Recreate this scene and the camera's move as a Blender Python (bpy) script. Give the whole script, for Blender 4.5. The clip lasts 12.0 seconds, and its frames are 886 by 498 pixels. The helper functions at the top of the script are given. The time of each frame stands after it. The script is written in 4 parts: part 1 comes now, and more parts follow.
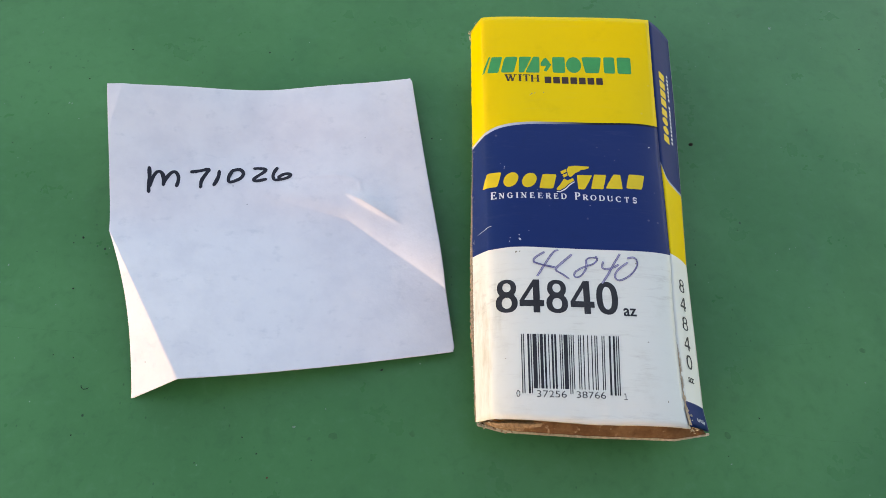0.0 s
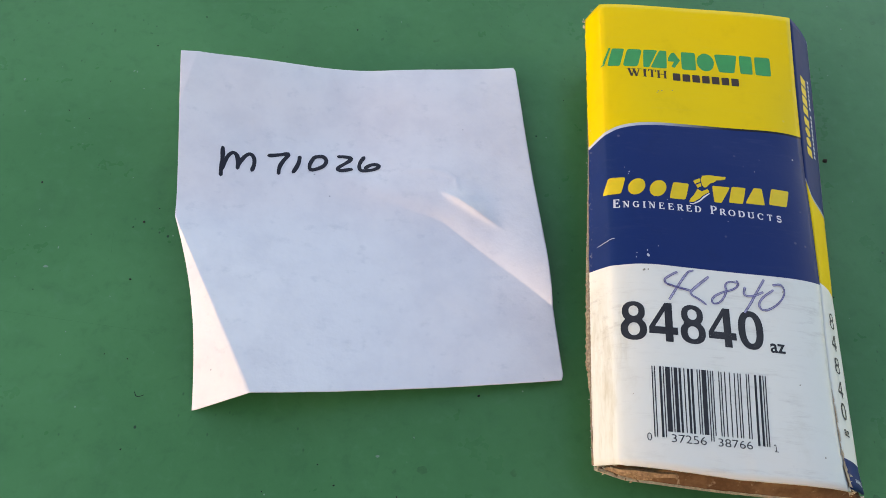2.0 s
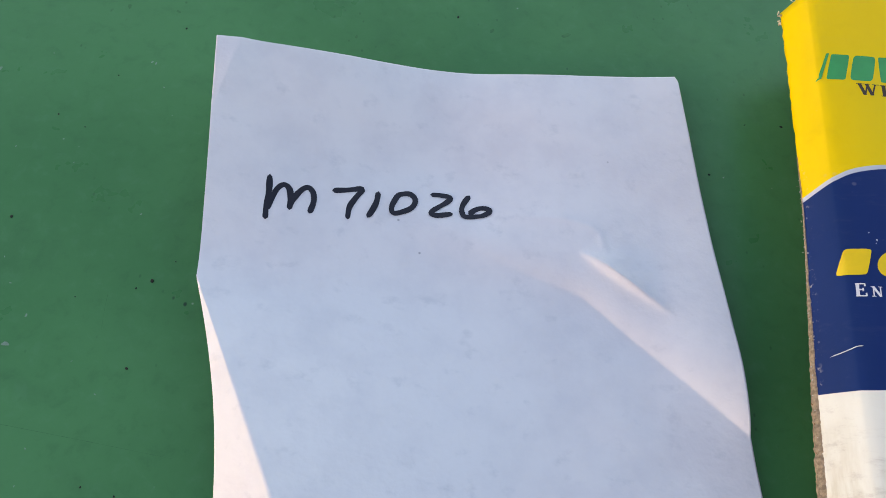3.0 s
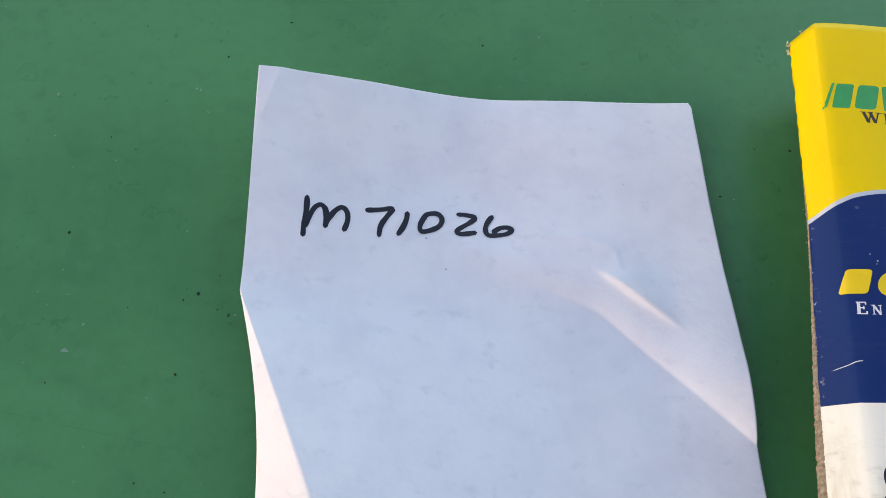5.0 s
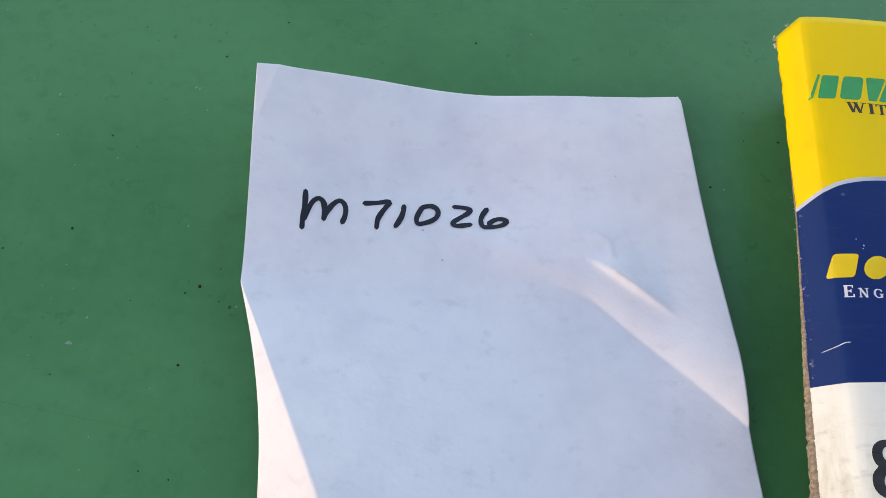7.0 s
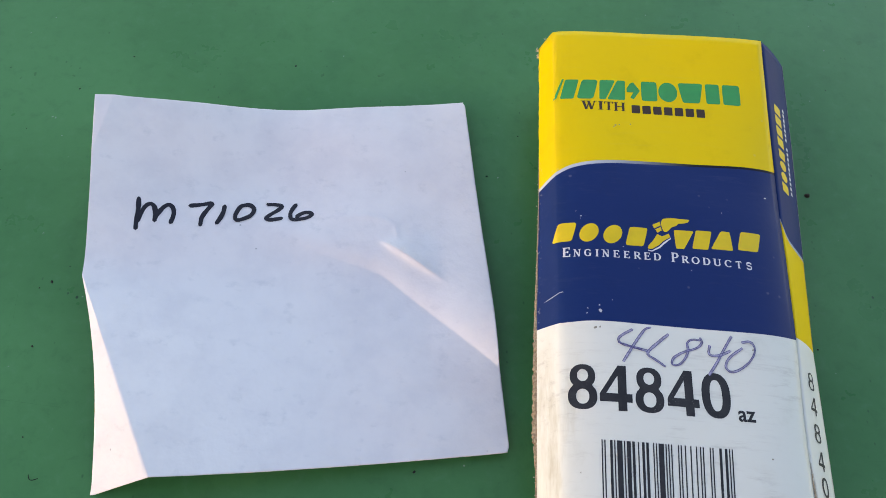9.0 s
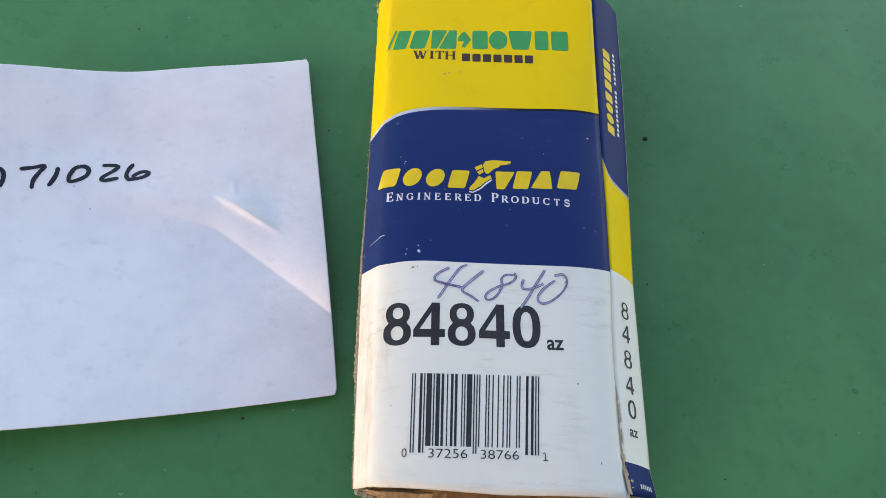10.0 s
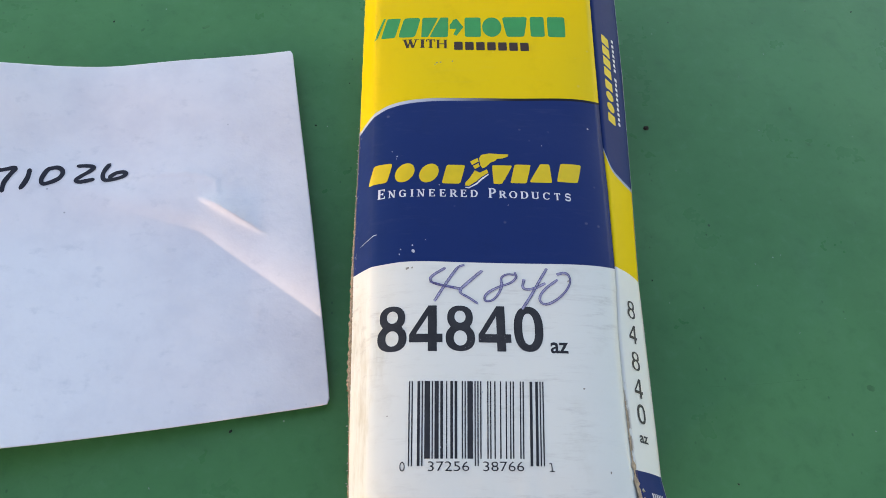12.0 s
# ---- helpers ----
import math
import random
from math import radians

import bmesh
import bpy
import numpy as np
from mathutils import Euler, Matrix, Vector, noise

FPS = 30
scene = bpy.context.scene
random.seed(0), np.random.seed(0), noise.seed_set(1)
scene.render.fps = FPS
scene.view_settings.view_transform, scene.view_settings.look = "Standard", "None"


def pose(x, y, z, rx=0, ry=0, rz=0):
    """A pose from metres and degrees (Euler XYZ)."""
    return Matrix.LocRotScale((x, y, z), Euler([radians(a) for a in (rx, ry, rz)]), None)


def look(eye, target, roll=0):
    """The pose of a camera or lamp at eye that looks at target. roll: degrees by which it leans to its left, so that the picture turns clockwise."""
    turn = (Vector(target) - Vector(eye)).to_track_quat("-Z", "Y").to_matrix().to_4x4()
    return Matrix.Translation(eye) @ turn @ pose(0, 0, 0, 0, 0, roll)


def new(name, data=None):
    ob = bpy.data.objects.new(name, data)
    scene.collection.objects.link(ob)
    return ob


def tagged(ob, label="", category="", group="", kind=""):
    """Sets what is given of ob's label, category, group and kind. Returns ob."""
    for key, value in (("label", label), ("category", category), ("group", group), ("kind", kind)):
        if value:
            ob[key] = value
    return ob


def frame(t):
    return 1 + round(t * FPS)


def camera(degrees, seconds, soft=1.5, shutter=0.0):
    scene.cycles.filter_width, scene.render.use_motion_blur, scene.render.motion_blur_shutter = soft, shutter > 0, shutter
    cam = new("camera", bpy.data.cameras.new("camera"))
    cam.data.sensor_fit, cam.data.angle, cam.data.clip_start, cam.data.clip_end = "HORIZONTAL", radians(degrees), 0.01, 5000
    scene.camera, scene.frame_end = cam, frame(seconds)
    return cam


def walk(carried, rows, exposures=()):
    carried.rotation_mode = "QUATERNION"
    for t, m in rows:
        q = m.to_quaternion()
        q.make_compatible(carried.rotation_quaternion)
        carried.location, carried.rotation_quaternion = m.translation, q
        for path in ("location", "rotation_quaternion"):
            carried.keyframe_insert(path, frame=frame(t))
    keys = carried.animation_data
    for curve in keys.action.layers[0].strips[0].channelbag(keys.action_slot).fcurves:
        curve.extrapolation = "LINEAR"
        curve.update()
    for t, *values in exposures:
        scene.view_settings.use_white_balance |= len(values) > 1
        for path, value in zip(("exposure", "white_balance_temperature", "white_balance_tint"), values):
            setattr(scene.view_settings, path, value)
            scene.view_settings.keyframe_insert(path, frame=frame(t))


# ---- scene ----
cam = camera(59.8, 12.0, soft=0.6)
PATH = [
    (0, (-0.04835, -0.07927, 0.25284), (-0.01934, 0.05207, -0.01531), 9.59),
    (0.5, (-0.05001, -0.07784, 0.25168), (-0.02079, 0.05377, -0.01632), 9.85),
    (1, (-0.05122, -0.07857, 0.25084), (-0.02164, 0.05422, -0.01654), 10.47),
    (1.5, (-0.05511, -0.08144, 0.24850), (-0.02578, 0.05310, -0.01804), 11.48),
    (1.8, (-0.06689, -0.07773, 0.23548), (-0.03684, 0.05854, -0.03009), 12.49),
    (2, (-0.07620, -0.06396, 0.21887), (-0.05058, 0.07163, -0.04751), 11.67),
    (2.2, (-0.09110, -0.04664, 0.18754), (-0.06704, 0.08982, -0.07854), 11.69),
    (2.5, (-0.10338, -0.02561, 0.16540), (-0.08492, 0.10991, -0.10162), 10.58),
    (3, (-0.09504, -0.01318, 0.15574), (-0.08087, 0.12337, -0.11100), 9.99),
    (3.2, (-0.09412, -0.00881, 0.15828), (-0.07854, 0.12636, -0.10909), 10.96),
    (4.8, (-0.09590, -0.01663, 0.16392), (-0.08849, 0.12545, -0.10019), 7.69),
    (5, (-0.09744, -0.01706, 0.16687), (-0.09047, 0.12223, -0.09875), 7.70),
    (5.5, (-0.10107, -0.02068, 0.16833), (-0.09545, 0.12112, -0.09599), 7.05),
    (6, (-0.09712, -0.01930, 0.16780), (-0.09090, 0.12171, -0.09692), 7.19),
    (6.5, (-0.09369, -0.01937, 0.16951), (-0.08875, 0.12253, -0.09476), 6.56),
    (6.7, (-0.09700, -0.02049, 0.16818), (-0.08911, 0.12164, -0.09589), 7.56),
    (8.3, (-0.09468, -0.02921, 0.17878), (-0.08911, 0.11456, -0.08447), 4.90),
    (8.5, (-0.08455, -0.03222, 0.18817), (-0.07692, 0.11261, -0.07445), 5.10),
    (8.7, (-0.07154, -0.03881, 0.19824), (-0.05979, 0.10470, -0.06495), 6.05),
    (9, (-0.05054, -0.04570, 0.20489), (-0.03259, 0.09786, -0.05792), 7.36),
    (9.2, (-0.03585, -0.04992, 0.20528), (-0.01426, 0.09245, -0.05790), 8.05),
    (9.5, (-0.02415, -0.05579, 0.20517), (0.00193, 0.08354, -0.05923), 9.02),
    (10, (-0.01199, -0.05882, 0.20513), (0.01880, 0.07984, -0.05912), 9.65),
    (10.5, (-0.01083, -0.05540, 0.20355), (0.02197, 0.08298, -0.06060), 9.70),
    (11, (-0.01062, -0.05410, 0.19948), (0.02288, 0.08351, -0.06498), 9.67),
    (11.5, (-0.01204, -0.05259, 0.19811), (0.02208, 0.08448, -0.06656), 9.82),
    (12, (-0.01191, -0.05216, 0.19631), (0.02215, 0.08360, -0.06903), 9.95),]
EXPOSURES = [(0.0, 1.98, 8200, 25), (1.6, 1.98, 8200, 25), (2.5, 1.73, 7650, 24), (4.8, 1.83, 7600, 24), (6.7, 1.83, 7600, 24), (9.2, 1.89, 7700, 25), (10.0, 1.95, 7700, 25), (12.0, 1.94, 7700, 25)]
walk(cam, [(t, look(eye, target, roll)) for t, eye, target, roll in PATH], EXPOSURES)

# ---- daylight: a low sun from the side, open sky above ----
SUN_WAY = Vector((-0.79, -0.61, 0.0)).normalized()
SUN_EL = radians(11)
world = bpy.data.worlds.new("open_sky")
scene.world = world
world.use_nodes = True
wn, wl = world.node_tree.nodes, world.node_tree.links
sky = wn.new("ShaderNodeTexSky")
sky.sky_type = "NISHITA"
sky.sun_disc = False
sky.sun_elevation = SUN_EL
sky.sun_rotation = math.atan2(SUN_WAY.x, SUN_WAY.y)
sky.dust_density = 0.2
wl.new(sky.outputs[0], wn["Background"].inputs[0])
wn["Background"].inputs[1].default_value = 0.15
sun_data = bpy.data.lights.new("sun", "SUN")
sun_data.energy, sun_data.angle, sun_data.color = 0.19, radians(4.0), (1.0, 0.57, 0.30)
sun = new("sun", sun_data)
to_sun = Vector((SUN_WAY.x * math.cos(SUN_EL), SUN_WAY.y * math.cos(SUN_EL), math.sin(SUN_EL)))
sun.matrix_world = look(to_sun * 5, (0, 0, 0))

# ---- materials ----
MM = 0.001


class Nodes:
    """A small writer of node materials."""

    def __init__(self, name, rough=0.6, metal=0.0, gloss=0.5):
        self.mat = bpy.data.materials.new(name)
        self.mat.use_nodes = True
        self.tree = self.mat.node_tree
        self.bsdf = self.tree.nodes["Principled BSDF"]
        self.bsdf.inputs["Roughness"].default_value = rough
        self.bsdf.inputs["Metallic"].default_value = metal
        self.bsdf.inputs["Specular IOR Level"].default_value = gloss
        self.coord = self.tree.nodes.new("ShaderNodeTexCoord").outputs["Object"]

    def put(self, value, socket):
        if isinstance(value, (int, float)):
            socket.default_value = value
        elif isinstance(value, tuple):
            socket.default_value = value if len(value) == len(socket.default_value) else (*value, 1.0)
        else:
            self.tree.links.new(value, socket)

    def math(self, op, a, b=0.0, c=0.0, clamp=False):
        n = self.tree.nodes.new("ShaderNodeMath")
        n.operation, n.use_clamp = op, clamp
        for v, s in zip((a, b, c), n.inputs):
            self.put(v, s)
        return n.outputs[0]

    def noise(self, scale, detail=4.0, rough=0.6, coord=None, warp=0.0):
        n = self.tree.nodes.new("ShaderNodeTexNoise")
        self.put(self.coord if coord is None else coord, n.inputs["Vector"])
        n.inputs["Scale"].default_value, n.inputs["Detail"].default_value = scale, detail
        n.inputs["Roughness"].default_value, n.inputs["Distortion"].default_value = rough, warp
        return n.outputs["Fac"]

    def cells(self, scale, feature="F1", coord=None):
        n = self.tree.nodes.new("ShaderNodeTexVoronoi")
        n.feature = feature
        self.put(self.coord if coord is None else coord, n.inputs["Vector"])
        n.inputs["Scale"].default_value = scale
        return n.outputs

    def step(self, value, lo, hi, a=0.0, b=1.0):
        n = self.tree.nodes.new("ShaderNodeMapRange")
        n.interpolation_type = "SMOOTHSTEP"
        self.put(value, n.inputs[0])
        for v, s in zip((lo, hi, a, b), n.inputs[1:5]):
            self.put(v, s)
        return n.outputs[0]

    def mix(self, fac, a, b, mode="MIX"):
        n = self.tree.nodes.new("ShaderNodeMix")
        n.data_type, n.blend_type = "RGBA", mode
        self.put(fac, n.inputs[0])
        self.put(a, n.inputs[6])
        self.put(b, n.inputs[7])
        return n.outputs[2]

    def split(self, coord=None):
        n = self.tree.nodes.new("ShaderNodeSeparateXYZ")
        self.put(self.coord if coord is None else coord, n.inputs[0])
        return n.outputs

    def mapped(self, scale, rot=(0.0, 0.0, 0.0)):
        n = self.tree.nodes.new("ShaderNodeMapping")
        self.put(self.coord, n.inputs[0])
        n.inputs["Scale"].default_value, n.inputs["Rotation"].default_value = scale, rot
        return n.outputs[0]

    def curve(self, value, points):
        n = self.tree.nodes.new("ShaderNodeFloatCurve")
        c = n.mapping.curves[0]
        for i, (x, y) in enumerate(points):
            if i < 2:
                c.points[i].location = (x, y)
            else:
                c.points.new(x, y)
        n.mapping.update()
        self.put(value, n.inputs["Value"])
        return n.outputs[0]

    def bump(self, height, strength, distance):
        n = self.tree.nodes.new("ShaderNodeBump")
        n.inputs["Strength"].default_value, n.inputs["Distance"].default_value = strength, distance
        self.put(height, n.inputs["Height"])
        self.put(n.outputs[0], self.bsdf.inputs["Normal"])

    def colour(self, value):
        self.put(value, self.bsdf.inputs["Base Color"])
        return self.mat

    def rough(self, value):
        self.put(value, self.bsdf.inputs["Roughness"])


def green_paint():
    """Worn green enamel: two scales of mottling, faint smears, tiny pale chips and dark grime specks."""
    m = Nodes("green_enamel", 0.4, gloss=0.30)
    base = m.mix(m.step(m.noise(14.0, 3, 0.55), 0.35, 0.68), (0.044, 0.208, 0.070), (0.058, 0.244, 0.086))
    base = m.mix(m.math("MULTIPLY", m.step(m.noise(60.0, 5, 0.62, warp=0.4), 0.52, 0.75), 0.24), base, (0.026, 0.122, 0.050))
    smear = m.noise(22.0, 4, 0.6, m.mapped((1.0, 0.22, 1.0), (0, 0, 0.5)))
    base = m.mix(m.math("MULTIPLY", m.step(smear, 0.60, 0.80), 0.30), base, (0.075, 0.225, 0.118))
    patch = m.noise(210.0, 4, 0.7, warp=0.3)
    base = m.mix(m.math("MULTIPLY", m.step(patch, 0.50, 0.72), 0.30), base, (0.030, 0.140, 0.052))
    base = m.mix(m.math("MULTIPLY", m.step(patch, 0.28, 0.48, 1.0, 0.0), 0.24), base, (0.085, 0.275, 0.125))
    blot = m.cells(75.0)
    lone = m.step(m.noise(40.0, 1, 0.5), 0.54, 0.60)
    spot = m.math("MULTIPLY", m.step(blot["Distance"], 0.10, 0.24, 1.0, 0.0), lone)
    base = m.mix(m.math("MULTIPLY", m.math("MULTIPLY", spot, m.step(m.noise(330.0, 3), 0.35, 0.6)), 0.18), base, (0.016, 0.068, 0.030))
    chip = m.cells(190.0)
    rare = m.step(m.noise(75.0, 1, 0.5), 0.61, 0.65)
    base = m.mix(m.math("MULTIPLY", m.math("MULTIPLY", m.step(chip["Distance"], 0.02, 0.07, 1.0, 0.0), rare), 0.75), base, (0.30, 0.42, 0.33))
    grit = m.cells(150.0, coord=m.mapped((1.0, 0.8, 1.0), (0, 0, 1.1)))
    rare2 = m.step(m.noise(52.0, 1, 0.5, m.mapped((1, 1, 1), (0, 0, 2.0))), 0.62, 0.66)
    base = m.mix(m.math("MULTIPLY", m.math("MULTIPLY", m.step(grit["Distance"], 0.03, 0.08, 1.0, 0.0), rare2), 0.85), base, (0.012, 0.030, 0.020))
    tick = m.cells(400.0, coord=m.mapped((1.0, 0.6, 1.0), (0, 0, 0.4)))
    rare3 = m.step(m.noise(65.0, 2, 0.5, m.mapped((1, 1, 1), (0, 0, 0.9))), 0.54, 0.64)
    base = m.mix(m.math("MULTIPLY", m.math("MULTIPLY", m.step(tick["Distance"], 0.04, 0.16, 1.0, 0.0), rare3), 0.55), base, (0.020, 0.085, 0.036))
    m.rough(m.step(m.noise(30.0, 5, 0.65), 0.3, 0.75, 0.26, 0.42))
    fine = m.math("ADD", m.math("MULTIPLY", m.noise(420.0, 3), 0.3), m.noise(28.0, 3))
    m.bump(fine, 0.12, 0.0008)
    return m.colour(base)


def card_grime(m, base, amount=0.5):
    """Handling wear on printed board: soft dirt, small rubbed flecks."""
    dirt = m.step(m.noise(85.0, 5, 0.65), 0.52, 0.85)
    base = m.mix(m.math("MULTIPLY", dirt, 0.7 * amount), base, (0.70, 0.66, 0.58), "MULTIPLY")
    fleck = m.cells(330.0)
    rare = m.step(m.noise(130.0, 2, 0.5), 0.63, 0.69)
    return m.mix(m.math("MULTIPLY", m.math("MULTIPLY", m.step(fleck["Distance"], 0.08, 0.2, 1.0, 0.0), rare), 0.22 * amount), base, (0.55, 0.53, 0.50))


YELLOW, NAVY, WHITE_CARD = (0.90, 0.61, 0.002), (0.0050, 0.026, 0.128), (0.80, 0.795, 0.715)


def front_print():
    """Three printed fields of the sleeve's front: yellow above, navy, white below, parted by bowed lines."""
    m = Nodes("printed_board", 0.42, gloss=0.15)
    s = m.split()
    u = m.math("MULTIPLY_ADD", s[0], 1000 / 80.0, 0.5)
    v = m.math("MULTIPLY", s[1], 1000.0)
    hi = m.math("MULTIPLY_ADD", m.curve(u, [(0.0, 0.13), (1.0, 0.67), (0.045, 0.24), (0.11, 0.42), (0.17, 0.53), (0.27, 0.60), (0.42, 0.62), (0.60, 0.63), (0.80, 0.66)]), 20.0, 20.0)
    lo = m.math("MULTIPLY_ADD", m.curve(u, [(0.0, 0.53), (1.0, 0.56), (0.05, 0.53), (0.12, 0.52), (0.22, 0.545), (0.40, 0.535), (0.60, 0.53), (0.80, 0.54)]), 20.0, -30.0)
    blue_or_white = m.mix(m.step(m.math("SUBTRACT", v, lo), -0.08, 0.08), WHITE_CARD, NAVY)
    above = m.math("SUBTRACT", v, hi)
    band = m.step(u, 0.10, 0.80, 1.15, 0.75)
    silver = m.mix(m.step(u, 0.16, 0.62), (0.55, 0.57, 0.62), (0.006, 0.006, 0.009))
    field = m.mix(m.step(m.math("ADD", above, band), -0.07, 0.07), blue_or_white, silver)
    field = m.mix(m.step(above, -0.07, 0.07), field, YELLOW)
    rub = m.math("MULTIPLY", m.step(m.noise(900.0, 2), 0.60, 0.72), m.math("MULTIPLY", m.step(s[0], -0.0359, -0.0347, 1.0, 0.0), m.step(v, 25.0, 40.0, 1.0, 0.0)))
    field = m.mix(m.math("MULTIPLY", rub, 0.75), field, (0.60, 0.56, 0.50))
    streak = m.noise(330.0, 5, 0.7, m.mapped((0.22, 1.6, 1.0), (0, 0, -0.02)))
    worn = m.math("MULTIPLY", m.step(streak, 0.50, 0.74), m.step(m.noise(45.0, 3), 0.36, 0.64))
    worn = m.math("MULTIPLY", worn, m.step(m.math("SUBTRACT", v, lo), -0.08, 0.08, 1.0, 0.06))
    field = m.mix(m.math("MULTIPLY", worn, 0.42), field, (0.46, 0.42, 0.36))
    stain = m.math("MULTIPLY", m.step(m.noise(120.0, 5, 0.65, m.mapped((1.0, 0.22, 1.0))), 0.42, 0.68), m.step(s[0], -0.0330, -0.0215, 1.0, 0.0))
    stain = m.math("MULTIPLY", stain, m.step(v, -45.0, -22.0, 1.0, 0.15))
    field = m.mix(m.math("MULTIPLY", stain, 0.9), field, (0.66, 0.59, 0.46), "MULTIPLY")
    m.rough(m.step(m.noise(60.0, 4), 0.3, 0.75, 0.36, 0.52))
    m.bump(m.math("ADD", m.noise(240.0, 4), m.math("MULTIPLY", m.noise(40.0, 2), 1.2)), 0.10, 0.0006)
    return m.colour(card_grime(m, field))


def side_print():
    """The sleeve's side: navy, yellow, white and a navy foot."""
    m = Nodes("printed_side_board", 0.5, gloss=0.12)
    s = m.split()
    v = m.math("MULTIPLY", s[1], 1000.0)
    w = m.math("MULTIPLY_ADD", s[0], 1000 / 9.0, -31.5 / 9.0)
    top = m.math("MULTIPLY_ADD", m.curve(w, [(0.0, 0.95), (1.0, 0.0), (0.14, 0.55), (0.33, 0.20), (0.6, 0.06)]), 10.0, 10.8)
    d = m.math("SUBTRACT", v, top)
    field = m.mix(m.step(m.math("SUBTRACT", v, -18.2), -0.08, 0.08), WHITE_CARD, YELLOW)
    field = m.mix(m.step(m.math("ADD", d, 1.0), -0.08, 0.08), field, (0.45, 0.47, 0.52))
    field = m.mix(m.step(d, -0.08, 0.08), field, NAVY)
    field = m.mix(m.step(m.math("SUBTRACT", v, -69.3), -0.08, 0.08), NAVY, field)
    near = m.math("MULTIPLY", m.step(m.math("MULTIPLY_ADD", s[0], 1000 / 9.0, -29.6 / 9.0), 0.02, 0.17, 1.0, 0.0), m.step(v, -60.0, -45.0, 1.0, 0.12))
    near = m.math("MULTIPLY", near, m.step(v, -50.0, -42.0, 1.0, 0.15))
    near = m.math("MULTIPLY", near, m.step(v, -22.0, -18.0, 1.0, 0.0))
    bare = m.step(m.noise(650.0, 4, 0.65, m.mapped((1.0, 0.5, 1.0))), 0.46, 0.54)
    field = m.mix(m.math("MULTIPLY", near, bare), field, (0.33, 0.22, 0.13))
    m.bump(m.noise(240.0, 4), 0.10, 0.0006)
    return m.colour(card_grime(m, field))


def plain(name, rgb, rough=0.6, vary=0.12, scale=220.0, bump=0.0, gloss=0.4):
    m = Nodes(name, rough, gloss=gloss)
    dark = tuple(c * (1 - vary * 2) for c in rgb)
    base = m.mix(m.step(m.noise(scale, 4), 0.3, 0.75), dark, rgb)
    if bump:
        m.bump(m.noise(scale * 2, 4), bump, 0.0008)
    return m.colour(base)


def kraft():
    """Raw brown board with pale and dark fibres."""
    m = Nodes("raw_brown_board", 0.9, gloss=0.15)
    base = m.mix(m.step(m.noise(160.0, 5, 0.65), 0.3, 0.7), (0.145, 0.073, 0.035), (0.265, 0.150, 0.078))
    fibre = m.noise(500.0, 3, 0.6, m.mapped((1.0, 0.25, 1.0), (0, 0, 0.6)))
    base = m.mix(m.math("MULTIPLY", m.step(fibre, 0.58, 0.75), 0.6), base, (0.55, 0.42, 0.29))
    m.bump(m.noise(700.0, 4), 0.35, 0.0008)
    return m.colour(base)


def sheet_paper():
    m = Nodes("white_note_paper", 0.8, gloss=0.25)
    base = m.mix(m.step(m.noise(70.0, 5, 0.6), 0.35, 0.75), (0.85, 0.82, 0.825), (0.77, 0.745, 0.765))
    smudge = m.noise(230.0, 4, 0.6, m.mapped((0.85, 1.1, 1.0), (0, 0, 0.2)))
    base = m.mix(m.math("MULTIPLY", m.step(smudge, 0.56, 0.78), 0.40), base, (0.60, 0.60, 0.63))
    fleck = m.cells(260.0)
    rare = m.step(m.noise(90.0, 1), 0.66, 0.69)
    base = m.mix(m.math("MULTIPLY", m.math("MULTIPLY", m.step(fleck["Distance"], 0.04, 0.10, 1.0, 0.0), rare), 0.6), base, (0.25, 0.25, 0.27))
    m.bump(m.math("ADD", m.noise(95.0, 4, 0.6), m.math("MULTIPLY", m.noise(700.0, 3), 0.24)), 0.22, 0.0013)
    return m.colour(base)


def worn_ink():
    """Black print with pinprick losses."""
    m = Nodes("worn_black_print", 0.5, gloss=0.3)
    base = m.mix(m.step(m.noise(300.0, 4), 0.3, 0.75), (0.020, 0.020, 0.024), (0.036, 0.036, 0.040))
    fleck = m.math("MULTIPLY", m.step(m.noise(2400.0, 2), 0.66, 0.74), m.step(m.noise(160.0, 2), 0.46, 0.60))
    return m.colour(m.mix(m.math("MULTIPLY", fleck, 0.7), base, (0.30, 0.30, 0.30)))


GREEN = green_paint()
FRONT, SIDE, KRAFT, PAPER = front_print(), side_print(), kraft(), sheet_paper()
INK_BLACK = plain("black_print", (0.022, 0.022, 0.026), 0.5, 0.2, 500.0)
INK_WORN = worn_ink()
INK_YELLOW = plain("yellow_print", (0.84, 0.58, 0.006), 0.42, 0.05)
INK_GREEN = plain("green_print", (0.006, 0.33, 0.085), 0.42, 0.05)
INK_BROWN = plain("dark_brown_print", (0.045, 0.020, 0.010), 0.45, 0.1)
INK_WHITE = plain("white_print", (0.74, 0.74, 0.76), 0.45, 0.04)
INK_PEN = plain("violet_ballpoint_ink", (0.19, 0.17, 0.40), 0.5, 0.3, 1500.0)
INK_PALE = plain("pale_violet_ballpoint_ink", (0.48, 0.46, 0.64), 0.5, 0.22, 1100.0)
MARKER = plain("black_marker_ink", (0.016, 0.016, 0.028), 0.45, 0.15, 700.0)
CHIP = plain("pale_rubbed_board", (0.62, 0.62, 0.64), 0.7, 0.1, 900.0)
DIRT = plain("dark_brown_grit", (0.070, 0.048, 0.032), 0.9, 0.25, 1200.0, 0.5)
SOOT = plain("black_grit", (0.010, 0.014, 0.012), 0.8, 0.25, 1200.0)
